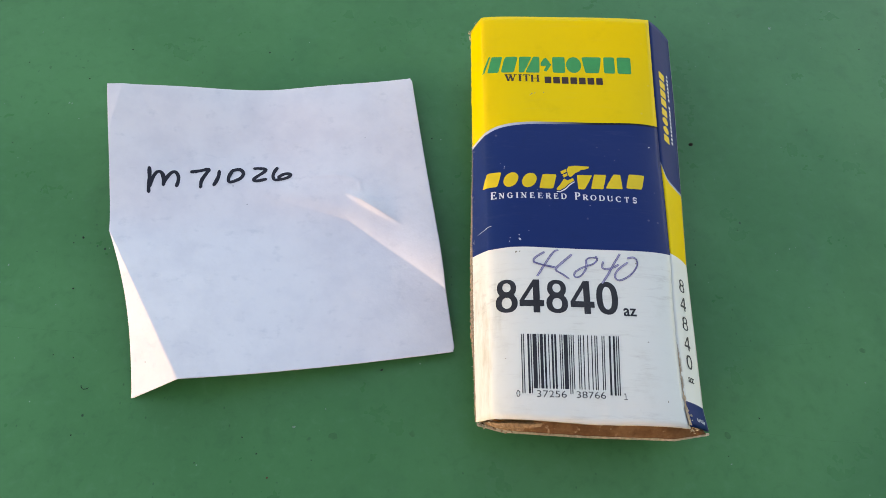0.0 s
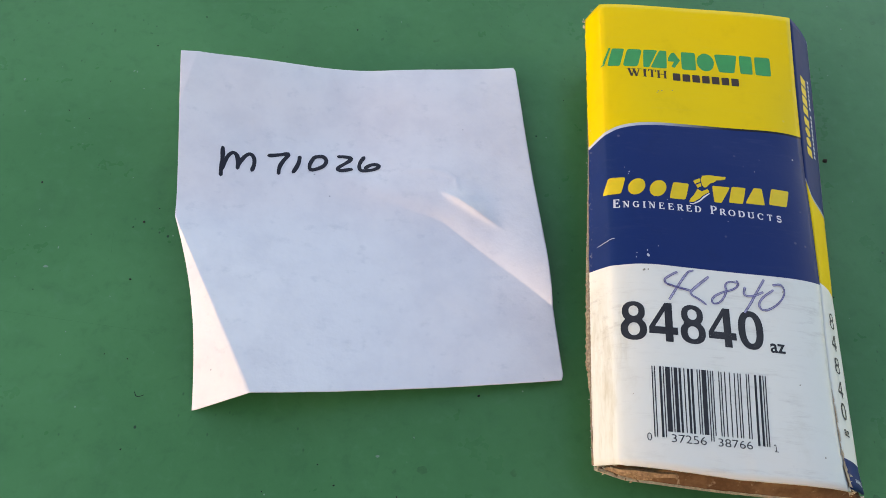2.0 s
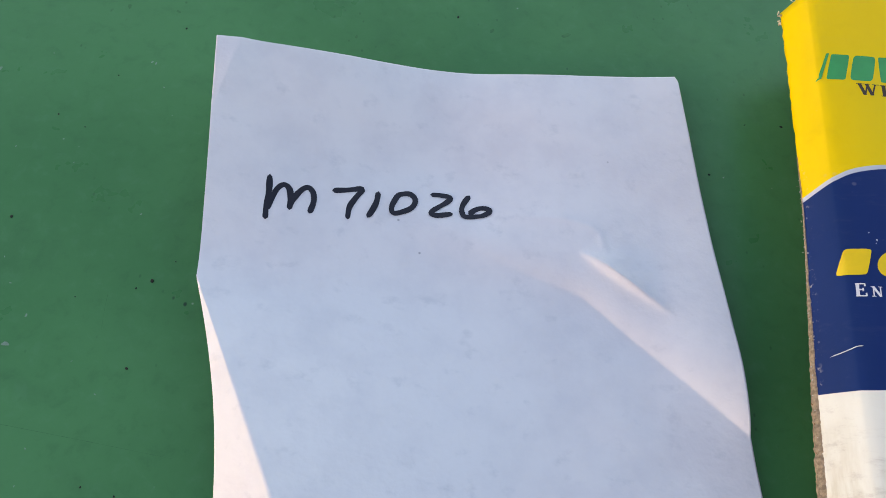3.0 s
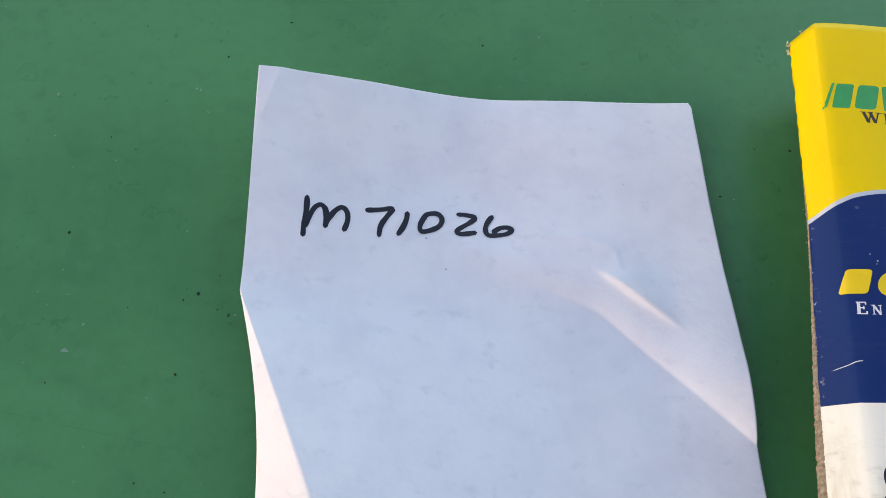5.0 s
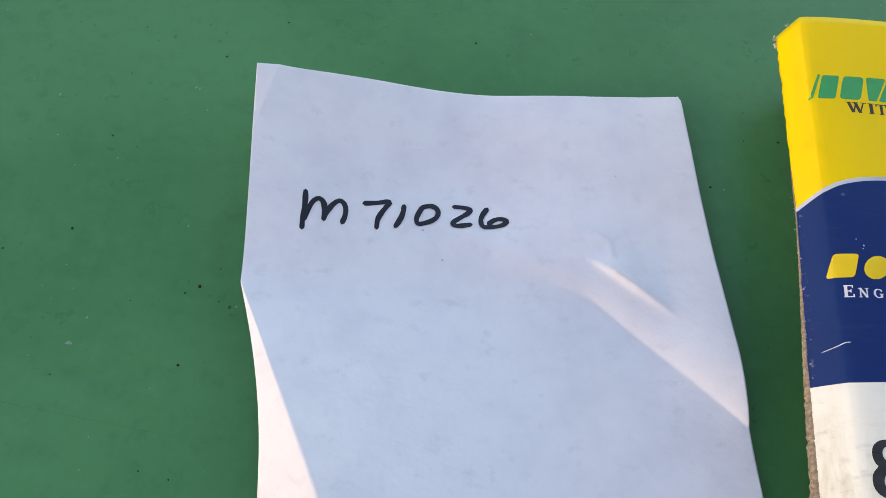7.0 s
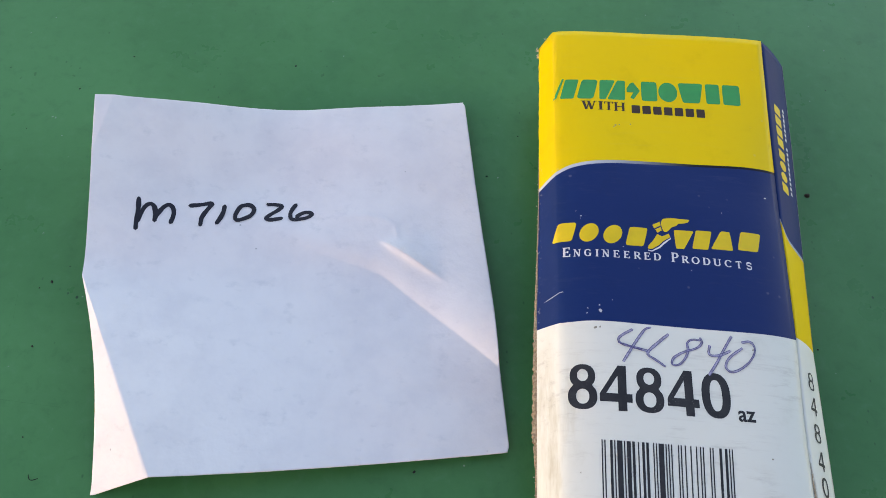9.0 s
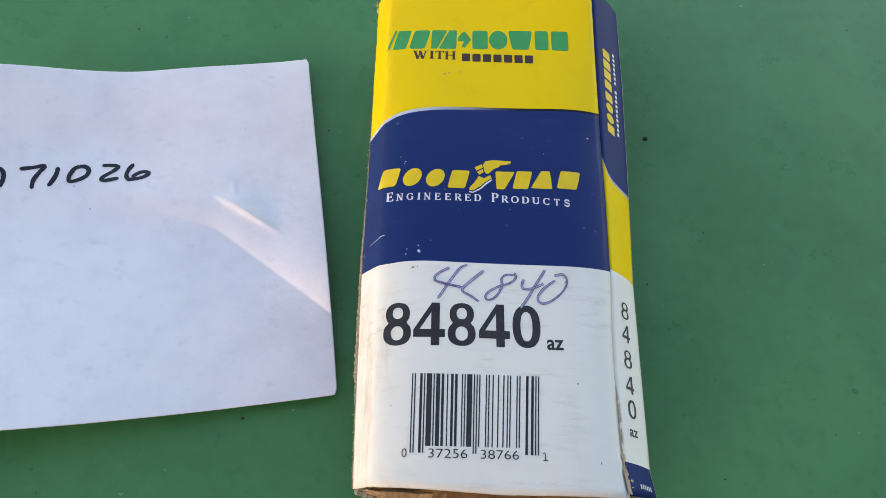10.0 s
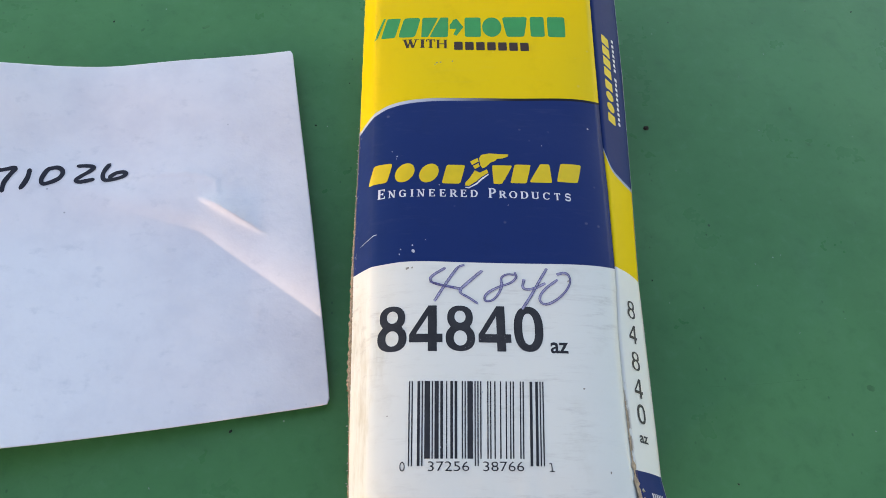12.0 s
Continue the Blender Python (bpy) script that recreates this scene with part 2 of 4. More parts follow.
PALE = plain("pale_paint_fleck", (0.24, 0.36, 0.27), 0.6, 0.15, 900.0)
STAIN = plain("dull_green_stain", (0.050, 0.216, 0.075), 0.34, 0.14, 260.0, 0.0, 0.30)
EARTH = plain("bare_ground", (0.16, 0.14, 0.11), 0.95, 0.3, 6.0, 0.4, 0.2)


# ---- helpers of this scene ----
def part(name, bm, material, parent=None, label=""):
    """One bmesh as one mesh object, under a thing or a part."""
    mesh = bpy.data.meshes.new(name)
    bm.to_mesh(mesh)
    bm.free()
    mesh.materials.append(material)
    ob = new(name, mesh)
    if parent:
        ob.parent = parent
    return tagged(ob, label)


def smooth(ob):
    for p in ob.data.polygons:
        p.use_smooth = True
    return ob


def sheet(rows, closed=False):
    """A bmesh skin over rows of points of equal length."""
    bm = bmesh.new()
    grid = [[bm.verts.new(p) for p in row] for row in rows]
    for a, b in zip(grid, grid[1:]):
        pairs = list(zip(range(len(a)), range(1, len(a)))) + ([(len(a) - 1, 0)] if closed else [])
        for i, j in pairs:
            bm.faces.new((a[i], a[j], b[j], b[i]))
    bmesh.ops.recalc_face_normals(bm, faces=bm.faces)
    return bm


def thick(ob, t, offset=-1.0):
    mod = ob.modifiers.new("board", "SOLIDIFY")
    mod.thickness, mod.offset = t, offset
    return ob


def lerp(x, pts):
    return float(np.interp(x, [p[0] for p in pts], [p[1] for p in pts]))


def slab(bm, x0, y0, x1, y1, z0, z1, bevel=0.0):
    m = Matrix.Translation(((x0 + x1) / 2, (y0 + y1) / 2, (z0 + z1) / 2)) @ Matrix.Diagonal((x1 - x0, y1 - y0, z1 - z0, 1))
    made = bmesh.ops.create_cube(bm, size=1.0, matrix=m)
    if bevel:
        bmesh.ops.bevel(bm, geom=list({e for v in made["verts"] for e in v.link_edges}), offset=bevel, segments=2, affect="EDGES")


def smoothstep(x, a, b):
    t = min(max((x - a) / (b - a), 0.0), 1.0)
    return t * t * (3 - 2 * t)


def ribbon(bm, pts, width, lift, height=None, taper=0.75):
    """A pen stroke: a flat band with rounded ends along a smoothed line, laid on the surface height(x, y)."""
    line = [Vector((*p[:2], 0)) for p in pts]
    for _ in range(2):
        cut = [line[0]]
        for a, b in zip(line, line[1:]):
            cut += [a.lerp(b, 0.25), a.lerp(b, 0.75)]
        line = cut + [line[-1]]
    line = [p for i, p in enumerate(line) if i == 0 or (p - line[i - 1]).length > 1e-6]
    rows = []
    n = len(line)
    for i, p in enumerate(line):
        way = (line[min(i + 1, n - 1)] - line[max(i - 1, 0)]).normalized()
        side = Vector((-way.y, way.x, 0))
        w = width * 0.5 * (1.0 if 1 < i < n - 2 else taper) * (0.90 + 0.20 * noise.noise(p * 400))
        rows.append([p + side * w, p - side * w])
    ends = []
    for p, q, sign in ((line[0], line[1], 1), (line[-1], line[-2], 1)):
        ends.append(p + (p - q).normalized() * width * 0.35)
    tip = [ends[0], ends[0]]
    rows = [tip] + rows + [[ends[1], ends[1]]]
    verts = []
    for k, (a, b) in enumerate(rows):
        if k in (0, len(rows) - 1):
            v = bm.verts.new((a.x, a.y, height(a.x, a.y) + lift))
            verts.append((v, v))
        else:
            verts.append(tuple(bm.verts.new((q.x, q.y, height(q.x, q.y) + lift)) for q in (a, b)))
    for (a, b), (c, d) in zip(verts, verts[1:]):
        bm.faces.new([v for i, v in enumerate((a, b, d, c)) if v not in (a, b, d, c)[:i]])


def on_surface(name, curve, x0, y0, width, cap, material, parent, height, turn, lift):
    """A filled curve as a print: lower left corner, width and height in metres, laid on the surface height(x, y)."""
    ob = bpy.data.objects.new(name, curve)
    scene.collection.objects.link(ob)
    bpy.context.view_layer.update()
    mesh = bpy.data.meshes.new_from_object(ob.evaluated_get(bpy.context.evaluated_depsgraph_get()))
    bpy.data.objects.remove(ob)
    bpy.data.curves.remove(curve)
    xs = [v.co.x for v in mesh.vertices]
    ys = [v.co.y for v in mesh.vertices]
    sx, sy = width / (max(xs) - min(xs)), cap / (max(ys) - min(ys))
    c, s = math.cos(radians(turn)), math.sin(radians(turn))
    bm = bmesh.new()
    bm.from_mesh(mesh)
    for _ in range(4):
        long = [e for e in bm.edges if math.hypot((e.verts[0].co.x - e.verts[1].co.x) * sx, (e.verts[0].co.y - e.verts[1].co.y) * sy) > 0.0009]
        if long:
            bmesh.ops.subdivide_edges(bm, edges=long, cuts=1)
            bmesh.ops.triangulate(bm, faces=bm.faces)
    bm.to_mesh(mesh)
    bm.free()
    for v in mesh.vertices:
        x, y = (v.co.x - min(xs)) * sx, (v.co.y - min(ys)) * sy
        x, y = x0 + c * x - s * y, y0 + s * x + c * y
        v.co = (x, y, height(x, y) + lift)
    mesh.materials.append(material)
    out = new(name, mesh)
    out.parent = parent
    return out


def lettering(name, body, x0, y0, width, cap, material, parent, height, bold=0.0, turn=0.0, lift=0.00005):
    """A printed word in the built-in font."""
    curve = bpy.data.curves.new(name, "FONT")
    curve.body, curve.size, curve.offset = body, 1.0, bold
    curve.resolution_u = 4
    return on_surface(name, curve, x0, y0, width, cap, material, parent, height, turn, lift)


def oval(cx, cy, rx, ry, power=2.0, n=36):
    """A closed loop between an ellipse and a rounded block."""
    loop = []
    for k in range(n):
        c, s = math.cos(2 * math.pi * k / n), math.sin(2 * math.pi * k / n)
        loop.append((cx + rx * math.copysign(abs(c) ** (2 / power), c), cy + ry * math.copysign(abs(s) ** (2 / power), s)))
    return loop


def digit_loops(digit, hollow=1.0):
    """Outlines of a bold upright sans-serif digit in a unit box; hollow widens the counters."""
    if digit == "0":
        return [oval(0.5, 0.5, 0.5, 0.5, 2.35), oval(0.5, 0.5, 0.215 * hollow, 0.345 * (1 + 0.3 * (hollow - 1)), 2.3)]
    if digit == "4":
        t = 0.04 * (hollow - 1) / 0.3
        return [[(0.56 + t, 0), (0.83, 0), (0.83, 0.19 + t), (1, 0.19 + t), (1, 0.375), (0.83, 0.375), (0.83, 1), (0.575, 1), (0, 0.36), (0, 0.19 + t), (0.56 + t, 0.19 + t)],
                [(0.56 + t, 0.375), (0.56 + t, 0.775 + t), (0.20 - t, 0.375)]]
    side = []
    for k in range(41):
        y = 0.5 - 0.5 * math.cos(math.pi * k / 40)
        wide = [rx * max(1 - abs((y - cy) / ry) ** 2.3, 0.0) ** (1 / 2.3) for cy, rx, ry in ((0.735, 0.44, 0.265), (0.285, 0.5, 0.285))]
        side.append((max(wide + [0.02]), y))
    outer = [(0.5 + w, y) for w, y in side] + [(0.5 - w, y) for w, y in side[::-1]]
    return [outer, oval(0.5, 0.752, 0.19 * hollow, 0.135 * hollow, 2.1), oval(0.5, 0.283, 0.225 * hollow, 0.165 * hollow, 2.1)]


def digit(name, body, x0, y0, width, cap, material, parent, height, hollow=1.0, lift=0.00005):
    curve = bpy.data.curves.new(name, "CURVE")
    curve.dimensions, curve.fill_mode = "2D", "BOTH"
    for loop in digit_loops(body, hollow):
        line = curve.splines.new("POLY")
        line.points.add(len(loop) - 1)
        for point, (x, y) in zip(line.points, loop):
            point.co = (x, y, 0, 1)
        line.use_cyclic_u = True
    return on_surface(name, curve, x0, y0, width, cap, material, parent, height, 0.0, lift)


# roman capitals in a box of height 1: straight strokes (x0, y0, x1, y1, thickness) and bows (cx, cy, rx, ry, from, to)
THICK, THIN = 0.19, 0.085
FEET = {"I": ((0.18, 0), (0.18, 1)), "N": ((0.15, 0), (0.10, 1), (0.74, 1)), "H": ((0.17, 0), (0.17, 1), (0.75, 0), (0.75, 1)), "R": ((0.18, 0), (0.74, 0)), "P": ((0.18, 0),),
        "U": ((0.18, 1), (0.72, 1)), "T": ((0.38, 0),), "W": ((0.08, 1), (0.46, 1), (0.94, 1))}
STROKE = {
    "E": [(0.18, 0, 0.18, 1, THICK), (0.04, 0.955, 0.66, 0.955, THIN), (0.04, 0.045, 0.70, 0.045, THIN), (0.18, 0.51, 0.52, 0.51, THIN), (0.64, 0.99, 0.64, 0.76, THIN), (0.69, 0.01, 0.69, 0.26, THIN), (0.51, 0.39, 0.51, 0.63, THIN)],
    "N": [(0.15, 0, 0.15, 1, 0.10), (0.75, 0, 0.75, 1, 0.10), (0.12, 1, 0.74, 0.02, THICK)],
    "G": [(0.74, 0.06, 0.74, 0.44, THICK), (0.56, 0.44, 0.90, 0.44, THIN), (0.74, 0.92, 0.76, 0.70, THIN)],
    "I": [(0.18, 0, 0.18, 1, THICK)],
    "R": [(0.18, 0, 0.18, 1, THICK), (0.04, 0.955, 0.40, 0.955, THIN), (0.18, 0.49, 0.40, 0.49, THIN), (0.40, 0.50, 0.74, 0.03, THICK)],
    "D": [(0.18, 0, 0.18, 1, THICK), (0.04, 0.955, 0.40, 0.955, THIN), (0.04, 0.045, 0.40, 0.045, THIN)],
    "P": [(0.18, 0, 0.18, 1, THICK), (0.04, 0.955, 0.40, 0.955, THIN), (0.18, 0.47, 0.40, 0.47, THIN)],
    "O": [], "C": [(0.74, 0.93, 0.76, 0.70, THIN)],
    "U": [(0.18, 0.30, 0.18, 1, THICK), (0.72, 0.30, 0.72, 1, 0.10)],
    "T": [(0.38, 0, 0.38, 1, THICK), (0.03, 0.955, 0.73, 0.955, THIN), (0.06, 0.99, 0.05, 0.74, THIN), (0.70, 0.99, 0.71, 0.74, THIN)],
    "H": [(0.17, 0, 0.17, 1, THICK), (0.75, 0, 0.75, 1, THICK), (0.17, 0.52, 0.75, 0.52, THIN)],
    "W": [(0.08, 1, 0.32, 0, THICK), (0.32, 0, 0.50, 0.92, THIN), (0.46, 1, 0.70, 0, THICK), (0.70, 0, 0.93, 1, THIN)],
    "S": [(0.56, 0.95, 0.56, 0.74, THIN), (0.08, 0.05, 0.08, 0.28, THIN)],
}
BOW = {"G": [(0.46, 0.5, 0.37, 0.455, 42, 325)], "C": [(0.46, 0.5, 0.37, 0.455, 42, 318)], "O": [(0.46, 0.5, 0.38, 0.455, 0, 360)], "R": [(0.38, 0.72, 0.27, 0.235, -90, 90)],
       "P": [(0.38, 0.71, 0.28, 0.245, -90, 90)], "D": [(0.38, 0.5, 0.38, 0.455, -90, 90)], "U": [(0.45, 0.30, 0.27, 0.255, 180, 360)], "S": [(0.33, 0.735, 0.23, 0.22, 35, 285), (0.32, 0.275, 0.25, 0.235, -150, 100)]}


def roman(bm, letter, x0, y0, width, cap, height, lift=0.00005, heavy=1.0):
    """A roman capital with thick stems, thin arms and serifs, laid on the surface."""
    pieces = []
    for xa, ya, xb, yb, t in STROKE[letter] + [(x - 0.17, y + (0.03 if y == 0 else -0.03), x + 0.17, y + (0.03 if y == 0 else -0.03), 0.06) for x, y in FEET.get(letter, ())]:
        t *= heavy
        way = Vector((xb - xa, yb - ya)).normalized()
        side = Vector((-way.y, way.x)) * t / 2
        pieces.append([[(xa + side.x, ya + side.y), (xa - side.x, ya - side.y)], [(xb + side.x, yb + side.y), (xb - side.x, yb - side.y)]])
    for cx, cy, rx, ry, a0, a1 in BOW.get(letter, ()):
        rows = []
        for k in range(17):
            a = radians(a0 + (a1 - a0) * k / 16)
            t = (THIN + (THICK - THIN) * abs(math.sin(a) if letter == "S" else math.cos(a)) ** 1.5) * heavy / 2
            c, s = math.cos(a), math.sin(a)
            rows.append([(cx + (rx + t) * c, cy + (ry + t) * s), (cx + (rx - t) * c, cy + (ry - t) * s)])
        pieces.append(rows)
    right = max(p[0] for rows in pieces for row in rows for p in row)
    left = min(p[0] for rows in pieces for row in rows for p in row)
    for n, rows in enumerate(pieces):
        grid = []
        for row in rows:
            pts = [(x0 + (x - left) / (right - left) * width, y0 + y * cap) for x, y in row]
            grid.append([bm.verts.new((x, y, height(x, y) + lift + 0.000004 * n)) for x, y in pts])
        for p, q in zip(grid, grid[1:]):
            bm.faces.new((p[0], p[1], q[1], q[0]))


def blot(bm, x, y, rx, ry, z, seed, turn=0.0, n=12, rise=0.0, ring=0.0, rag=0.25):
    """A ragged flat spot or, with rise, a low crumb; with ring, a hollow ring mark."""
    rows = []
    for k in range(n):
        a = 2 * math.pi * k / n
        r = 1 + rag * noise.noise(Vector((math.cos(a) * 1.3 + seed * 7.1, math.sin(a) * 1.3, seed)))
        p = Vector((rx * r * math.cos(a), ry * r * math.sin(a), 0))
        p.rotate(Euler((0, 0, turn)))
        rows.append(p)
    outer = [bm.verts.new((x + p.x, y + p.y, z)) for p in rows]
    if ring:
        inner = [bm.verts.new((x + p.x * (1 - ring), y + p.y * (1 - ring), z)) for p in rows]
        for k in range(n):
            bm.faces.new((outer[k], outer[(k + 1) % n], inner[(k + 1) % n], inner[k]))
        return
    inner = [bm.verts.new((x + p.x * 0.6, y + p.y * 0.6, z + rise * (0.75 + 0.5 * noise.noise(p * 900)))) for p in rows]
    for k in range(n):
        bm.faces.new((outer[k], outer[(k + 1) % n], inner[(k + 1) % n], inner[k]))
    bm.faces.new(inner)


# ---- the setting: ground below, painted table top ----
bm = bmesh.new()
bmesh.ops.create_grid(bm, x_segments=24, y_segments=24, size=400.0, matrix=Matrix.Translation((0, 0, -0.76)))
tagged(part("ground", bm, EARTH), "bare brown ground under the work table", "ground", kind="structure")

table = tagged(new("work_table"), "flat work table with worn green enamel paint", "table")
bm = bmesh.new()
slab(bm, -0.85, -0.33, 0.85, 0.75, -0.035, 0.0, 0.004)
part("tabletop", bm, GREEN, table)
for x in (-0.78, 0.78):
    for y in (-0.26, 0.68):
        bm = bmesh.new()
        slab(bm, x - 0.03, y - 0.03, x + 0.03, y + 0.03, -0.76, -0.035, 0.004)
        part("leg", bm, GREEN, table)

# an added, unseen dark slab behind the camera that blocks the southern sky light
SKY_BLOCKER = plain("dark_sky_blocker", (0.10, 0.09, 0.08), 0.9, 0.25, 9.0, 0.4, 0.2)
bm = bmesh.new()
slab(bm, -0.28, -0.44, 0.85, -0.34, -0.75, 1.40, 0.004)
tagged(part("sky_blocker_south", bm, SKY_BLOCKER), "plain dark slab added out of view to block sky light", "wall", kind="structure")

# ---- the belt sleeve: a flattened board sleeve with bevelled sides ----
V0, V1 = -0.0783, 0.0818


def crease_l(v):
    return lerp(v, [(-0.078, -0.0297), (0.0, -0.0311), (0.083, -0.0330)])


def crease_r(v):
    return lerp(v, [(-0.078, 0.0308), (-0.072, 0.0299), (-0.066, 0.0295), (-0.048, 0.0295), (-0.036, 0.0299), (-0.019, 0.0310), (0.0055, 0.0317), (0.033, 0.0319), (0.083, 0.0318)])


def front_z(u, v):
    """Height of the sleeve's front, bulged along the middle and lifted at one far corner."""
    a = (u - crease_l(v)) / (crease_r(v) - crease_l(v))
    if a < 0:
        edge = lerp(v, [(-0.078, 0.0120), (-0.018, 0.0146), (0.023, 0.0160), (0.083, 0.0144)])
        out = outer_l(v)
        return edge + (0.0215 - edge) * (1 - (1 - min(max((u - out) / (crease_l(v) - out), 0), 1)) ** 1.15)
    a = min(a, 1.0)
    zl, zr = 0.0215, 0.0234 + 0.006 * min(max((v - 0.02) / 0.062, 0), 1) ** 1.3
    bulge = 0.0029 * min(max((0.08 - v) / 0.06, 0.3), 1) + 0.00012 * noise.noise(Vector((u * 60, v * 60, 0)))
    return zl + (zr - zl) * a + bulge * (1 - abs(2 * a - 1) ** 5)


def outer_l(v):
    return lerp(v, [(-0.078, -0.0342), (-0.045, -0.0352), (-0.018, -0.0358), (0.023, -0.0358), (0.083, -0.0365)])


def far_end(u):
    """The front's far edge is not quite square."""
    return lerp(u, [(-0.037, 0.0815), (-0.0325, 0.0832), (0.0, 0.0817), (0.033, 0.0803)])


def near_end(u):
    return lerp(u, [(-0.035, -0.0755), (-0.029, -0.0768), (0.0, -0.0783), (0.031, -0.0780)])


box = tagged(new("belt_sleeve"), "worn yellow, navy and white cardboard belt sleeve lying on the table", "box")
box.matrix_world = pose(0.0245, 0.050, 0.0, 0, 0, -4.9)

# front panel with its bevelled edge strip
rows = []
for i in range(81):
    f = i / 80
    row = []
    for j in range(49):
        if j <= 10:
            k = j / 10
            vm = V0 + (V1 - V0) * f
            rag = 0.0003 * noise.noise(Vector((0, vm * 900, 3))) * (1 - k)
            u = outer_l(vm) + (crease_l(vm) - outer_l(vm)) * k + rag
        else:
            vm = V0 + (V1 - V0) * f
            u = crease_l(vm) + (crease_r(vm) - crease_l(vm)) * (j - 10) / 38
        v = near_end(u) + (far_end(u) - near_end(u)) * f
        dent = -0.0004 * math.exp(-((v + 0.076) / 0.004) ** 2) * (1 + noise.noise(Vector((u * 300, 1, 0))))
        row.append((u, v, front_z(u, v) + dent))
    rows.append(row)
front = smooth(part("front_panel", sheet(rows), FRONT, box))
thick(front, 0.0007)


# side panel leaning outwards from the crease
def side_edge(v):
    u = lerp(v, [(-0.078, 0.0412), (-0.07, 0.0391), (-0.06, 0.0393), (-0.018, 0.0402), (0.012, 0.0418), (0.05, 0.0428), (0.082, 0.0425)])
    z = lerp(v, [(-0.078, 0.0125), (-0.07, 0.0145), (-0.018, 0.0141), (0.012, 0.0143), (0.05, 0.0168), (0.082, 0.0205)])
    return u, z


def side_point(v, w, lift=0.0):
    """A point of the side panel: along the sleeve, and across from the crease to the edge."""
    eu, ez = side_edge(v)
    cu = crease_r(v) + 0.0003
    cz = front_z(crease_r(v), v) - 0.0002
    normal = Vector((cz - ez, 0, eu - cu)).normalized()
    belly = 0.0005 * math.sin(math.pi * min(max(w, 0), 1))
    return Vector((cu + (eu - cu) * w, v, cz + (ez - cz) * w)) + normal * (lift + belly)


rows = []
for i in range(81):
    row = []
    for j in range(9):
        w = j / 8
        a = -0.0772 + 0.0010 * w
        b = 0.0803 - 0.0012 * w
        row.append(side_point(a + (b - a) * i / 80, w))
    rows.append(row)
side = smooth(part("side_panel", sheet(rows), SIDE, box, "narrow printed side panel of the sleeve"))
thick(side, 0.0007, -1.0)

# lower half of the sleeve, drawn in towards the table
for name, edge_u, edge_z, foot_u, sign in (("lower_side_panel", None, None, 0.0255, 1), ("lower_side_panel", None, None, -0.0195, -1)):
    rows = []
    for i in range(33):
        v = -0.0745 + 0.152 * i / 32
        if sign > 0:
            eu, ez = side_edge(v)
            eu -= 0.0022
        else:
            eu, ez = outer_l(v) + 0.0030, front_z(outer_l(v), v) - 0.0012
        ez -= 0.0008
        rows.append([(eu + (foot_u - eu) * w, v, 0.0008 + (ez - 0.0008) * (1 - w)) for w in (0, 0.3, 0.6, 0.85, 1)])
    thick(part(name, sheet(rows), KRAFT, box, "unprinted brown lower side of the sleeve"), 0.0006)
bm = bmesh.new()
slab(bm, -0.0196, -0.0745, 0.0256, 0.0775, 0.0, 0.0008)
part("back_panel", bm, KRAFT, box, "brown board back of the sleeve")

# near end: brown tucked flap, its pale lip and the crushed corners
rows = []
for i in range(41):
    f = i / 40
    ut = -0.0285 + 0.0595 * f
    ub = -0.0332 + 0.0735 * f
    top = front_z(ut, near_end(ut)) - 0.0009
    vt = near_end(ut) + 0.0036
    vb = lerp(ub, [(-0.0336, -0.0764), (-0.026, -0.0782), (0.0, -0.0790), (0.030, -0.0790), (0.041, -0.0770)])
    zb = 0.0118 + 0.0003 * noise.noise(Vector((ub * 400, 0, 0)))
    row = []
    for k in range(9):
        w = k / 8
        crumple = 0.0009 * noise.noise(Vector((ut * 160, w * 2.2, 5))) * math.sin(math.pi * w)
        hole = 0.0160 * math.exp(-((ut + 0.0285) / 0.0052) ** 2) * (1 - w) ** 0.45
        row.append((ut + (ub - ut) * w, vt + (vb - vt) * w + 0.0012 * math.sin(math.pi * w) + crumple + hole, top + (zb - top) * w))
    rows.append(row)
flap = smooth(part("end_flap", sheet(rows), KRAFT, box, "brown board end flap tucked into the sleeve"))
thick(flap, 0.0006)
FIBRE = plain("tan_torn_board", (0.50, 0.32, 0.18), 0.95, 0.25, 900.0, 0.5, 0.1)
LIP = plain("pale_cut_board_edge", (0.80, 0.68, 0.46), 0.9, 0.2, 900.0, 0.3, 0.2)
bm = bmesh.new()
pts = []
for i in range(61):
    u = -0.0338 + 0.0749 * i / 60
    v = lerp(u, [(-0.0338, -0.0764), (-0.026, -0.0783), (0.0, -0.0791), (0.030, -0.0791), (0.0411, -0.0770)])
    pts.append((u, v + 0.0001 * noise.noise(Vector((u * 700, 2, 0)))))
rows = [[(u, v - 0.0002, 0.0112), (u, v - 0.0003, 0.0120 + 0.00008 * noise.noise(Vector((u * 900, 0, 4)))), (u, v + 0.0006, 0.0121), (u, v + 0.0007, 0.0112)] for u, v in pts]
part("flap_lip", sheet(rows, closed=True), LIP, flap, "pale frayed cut edge of the end flap")


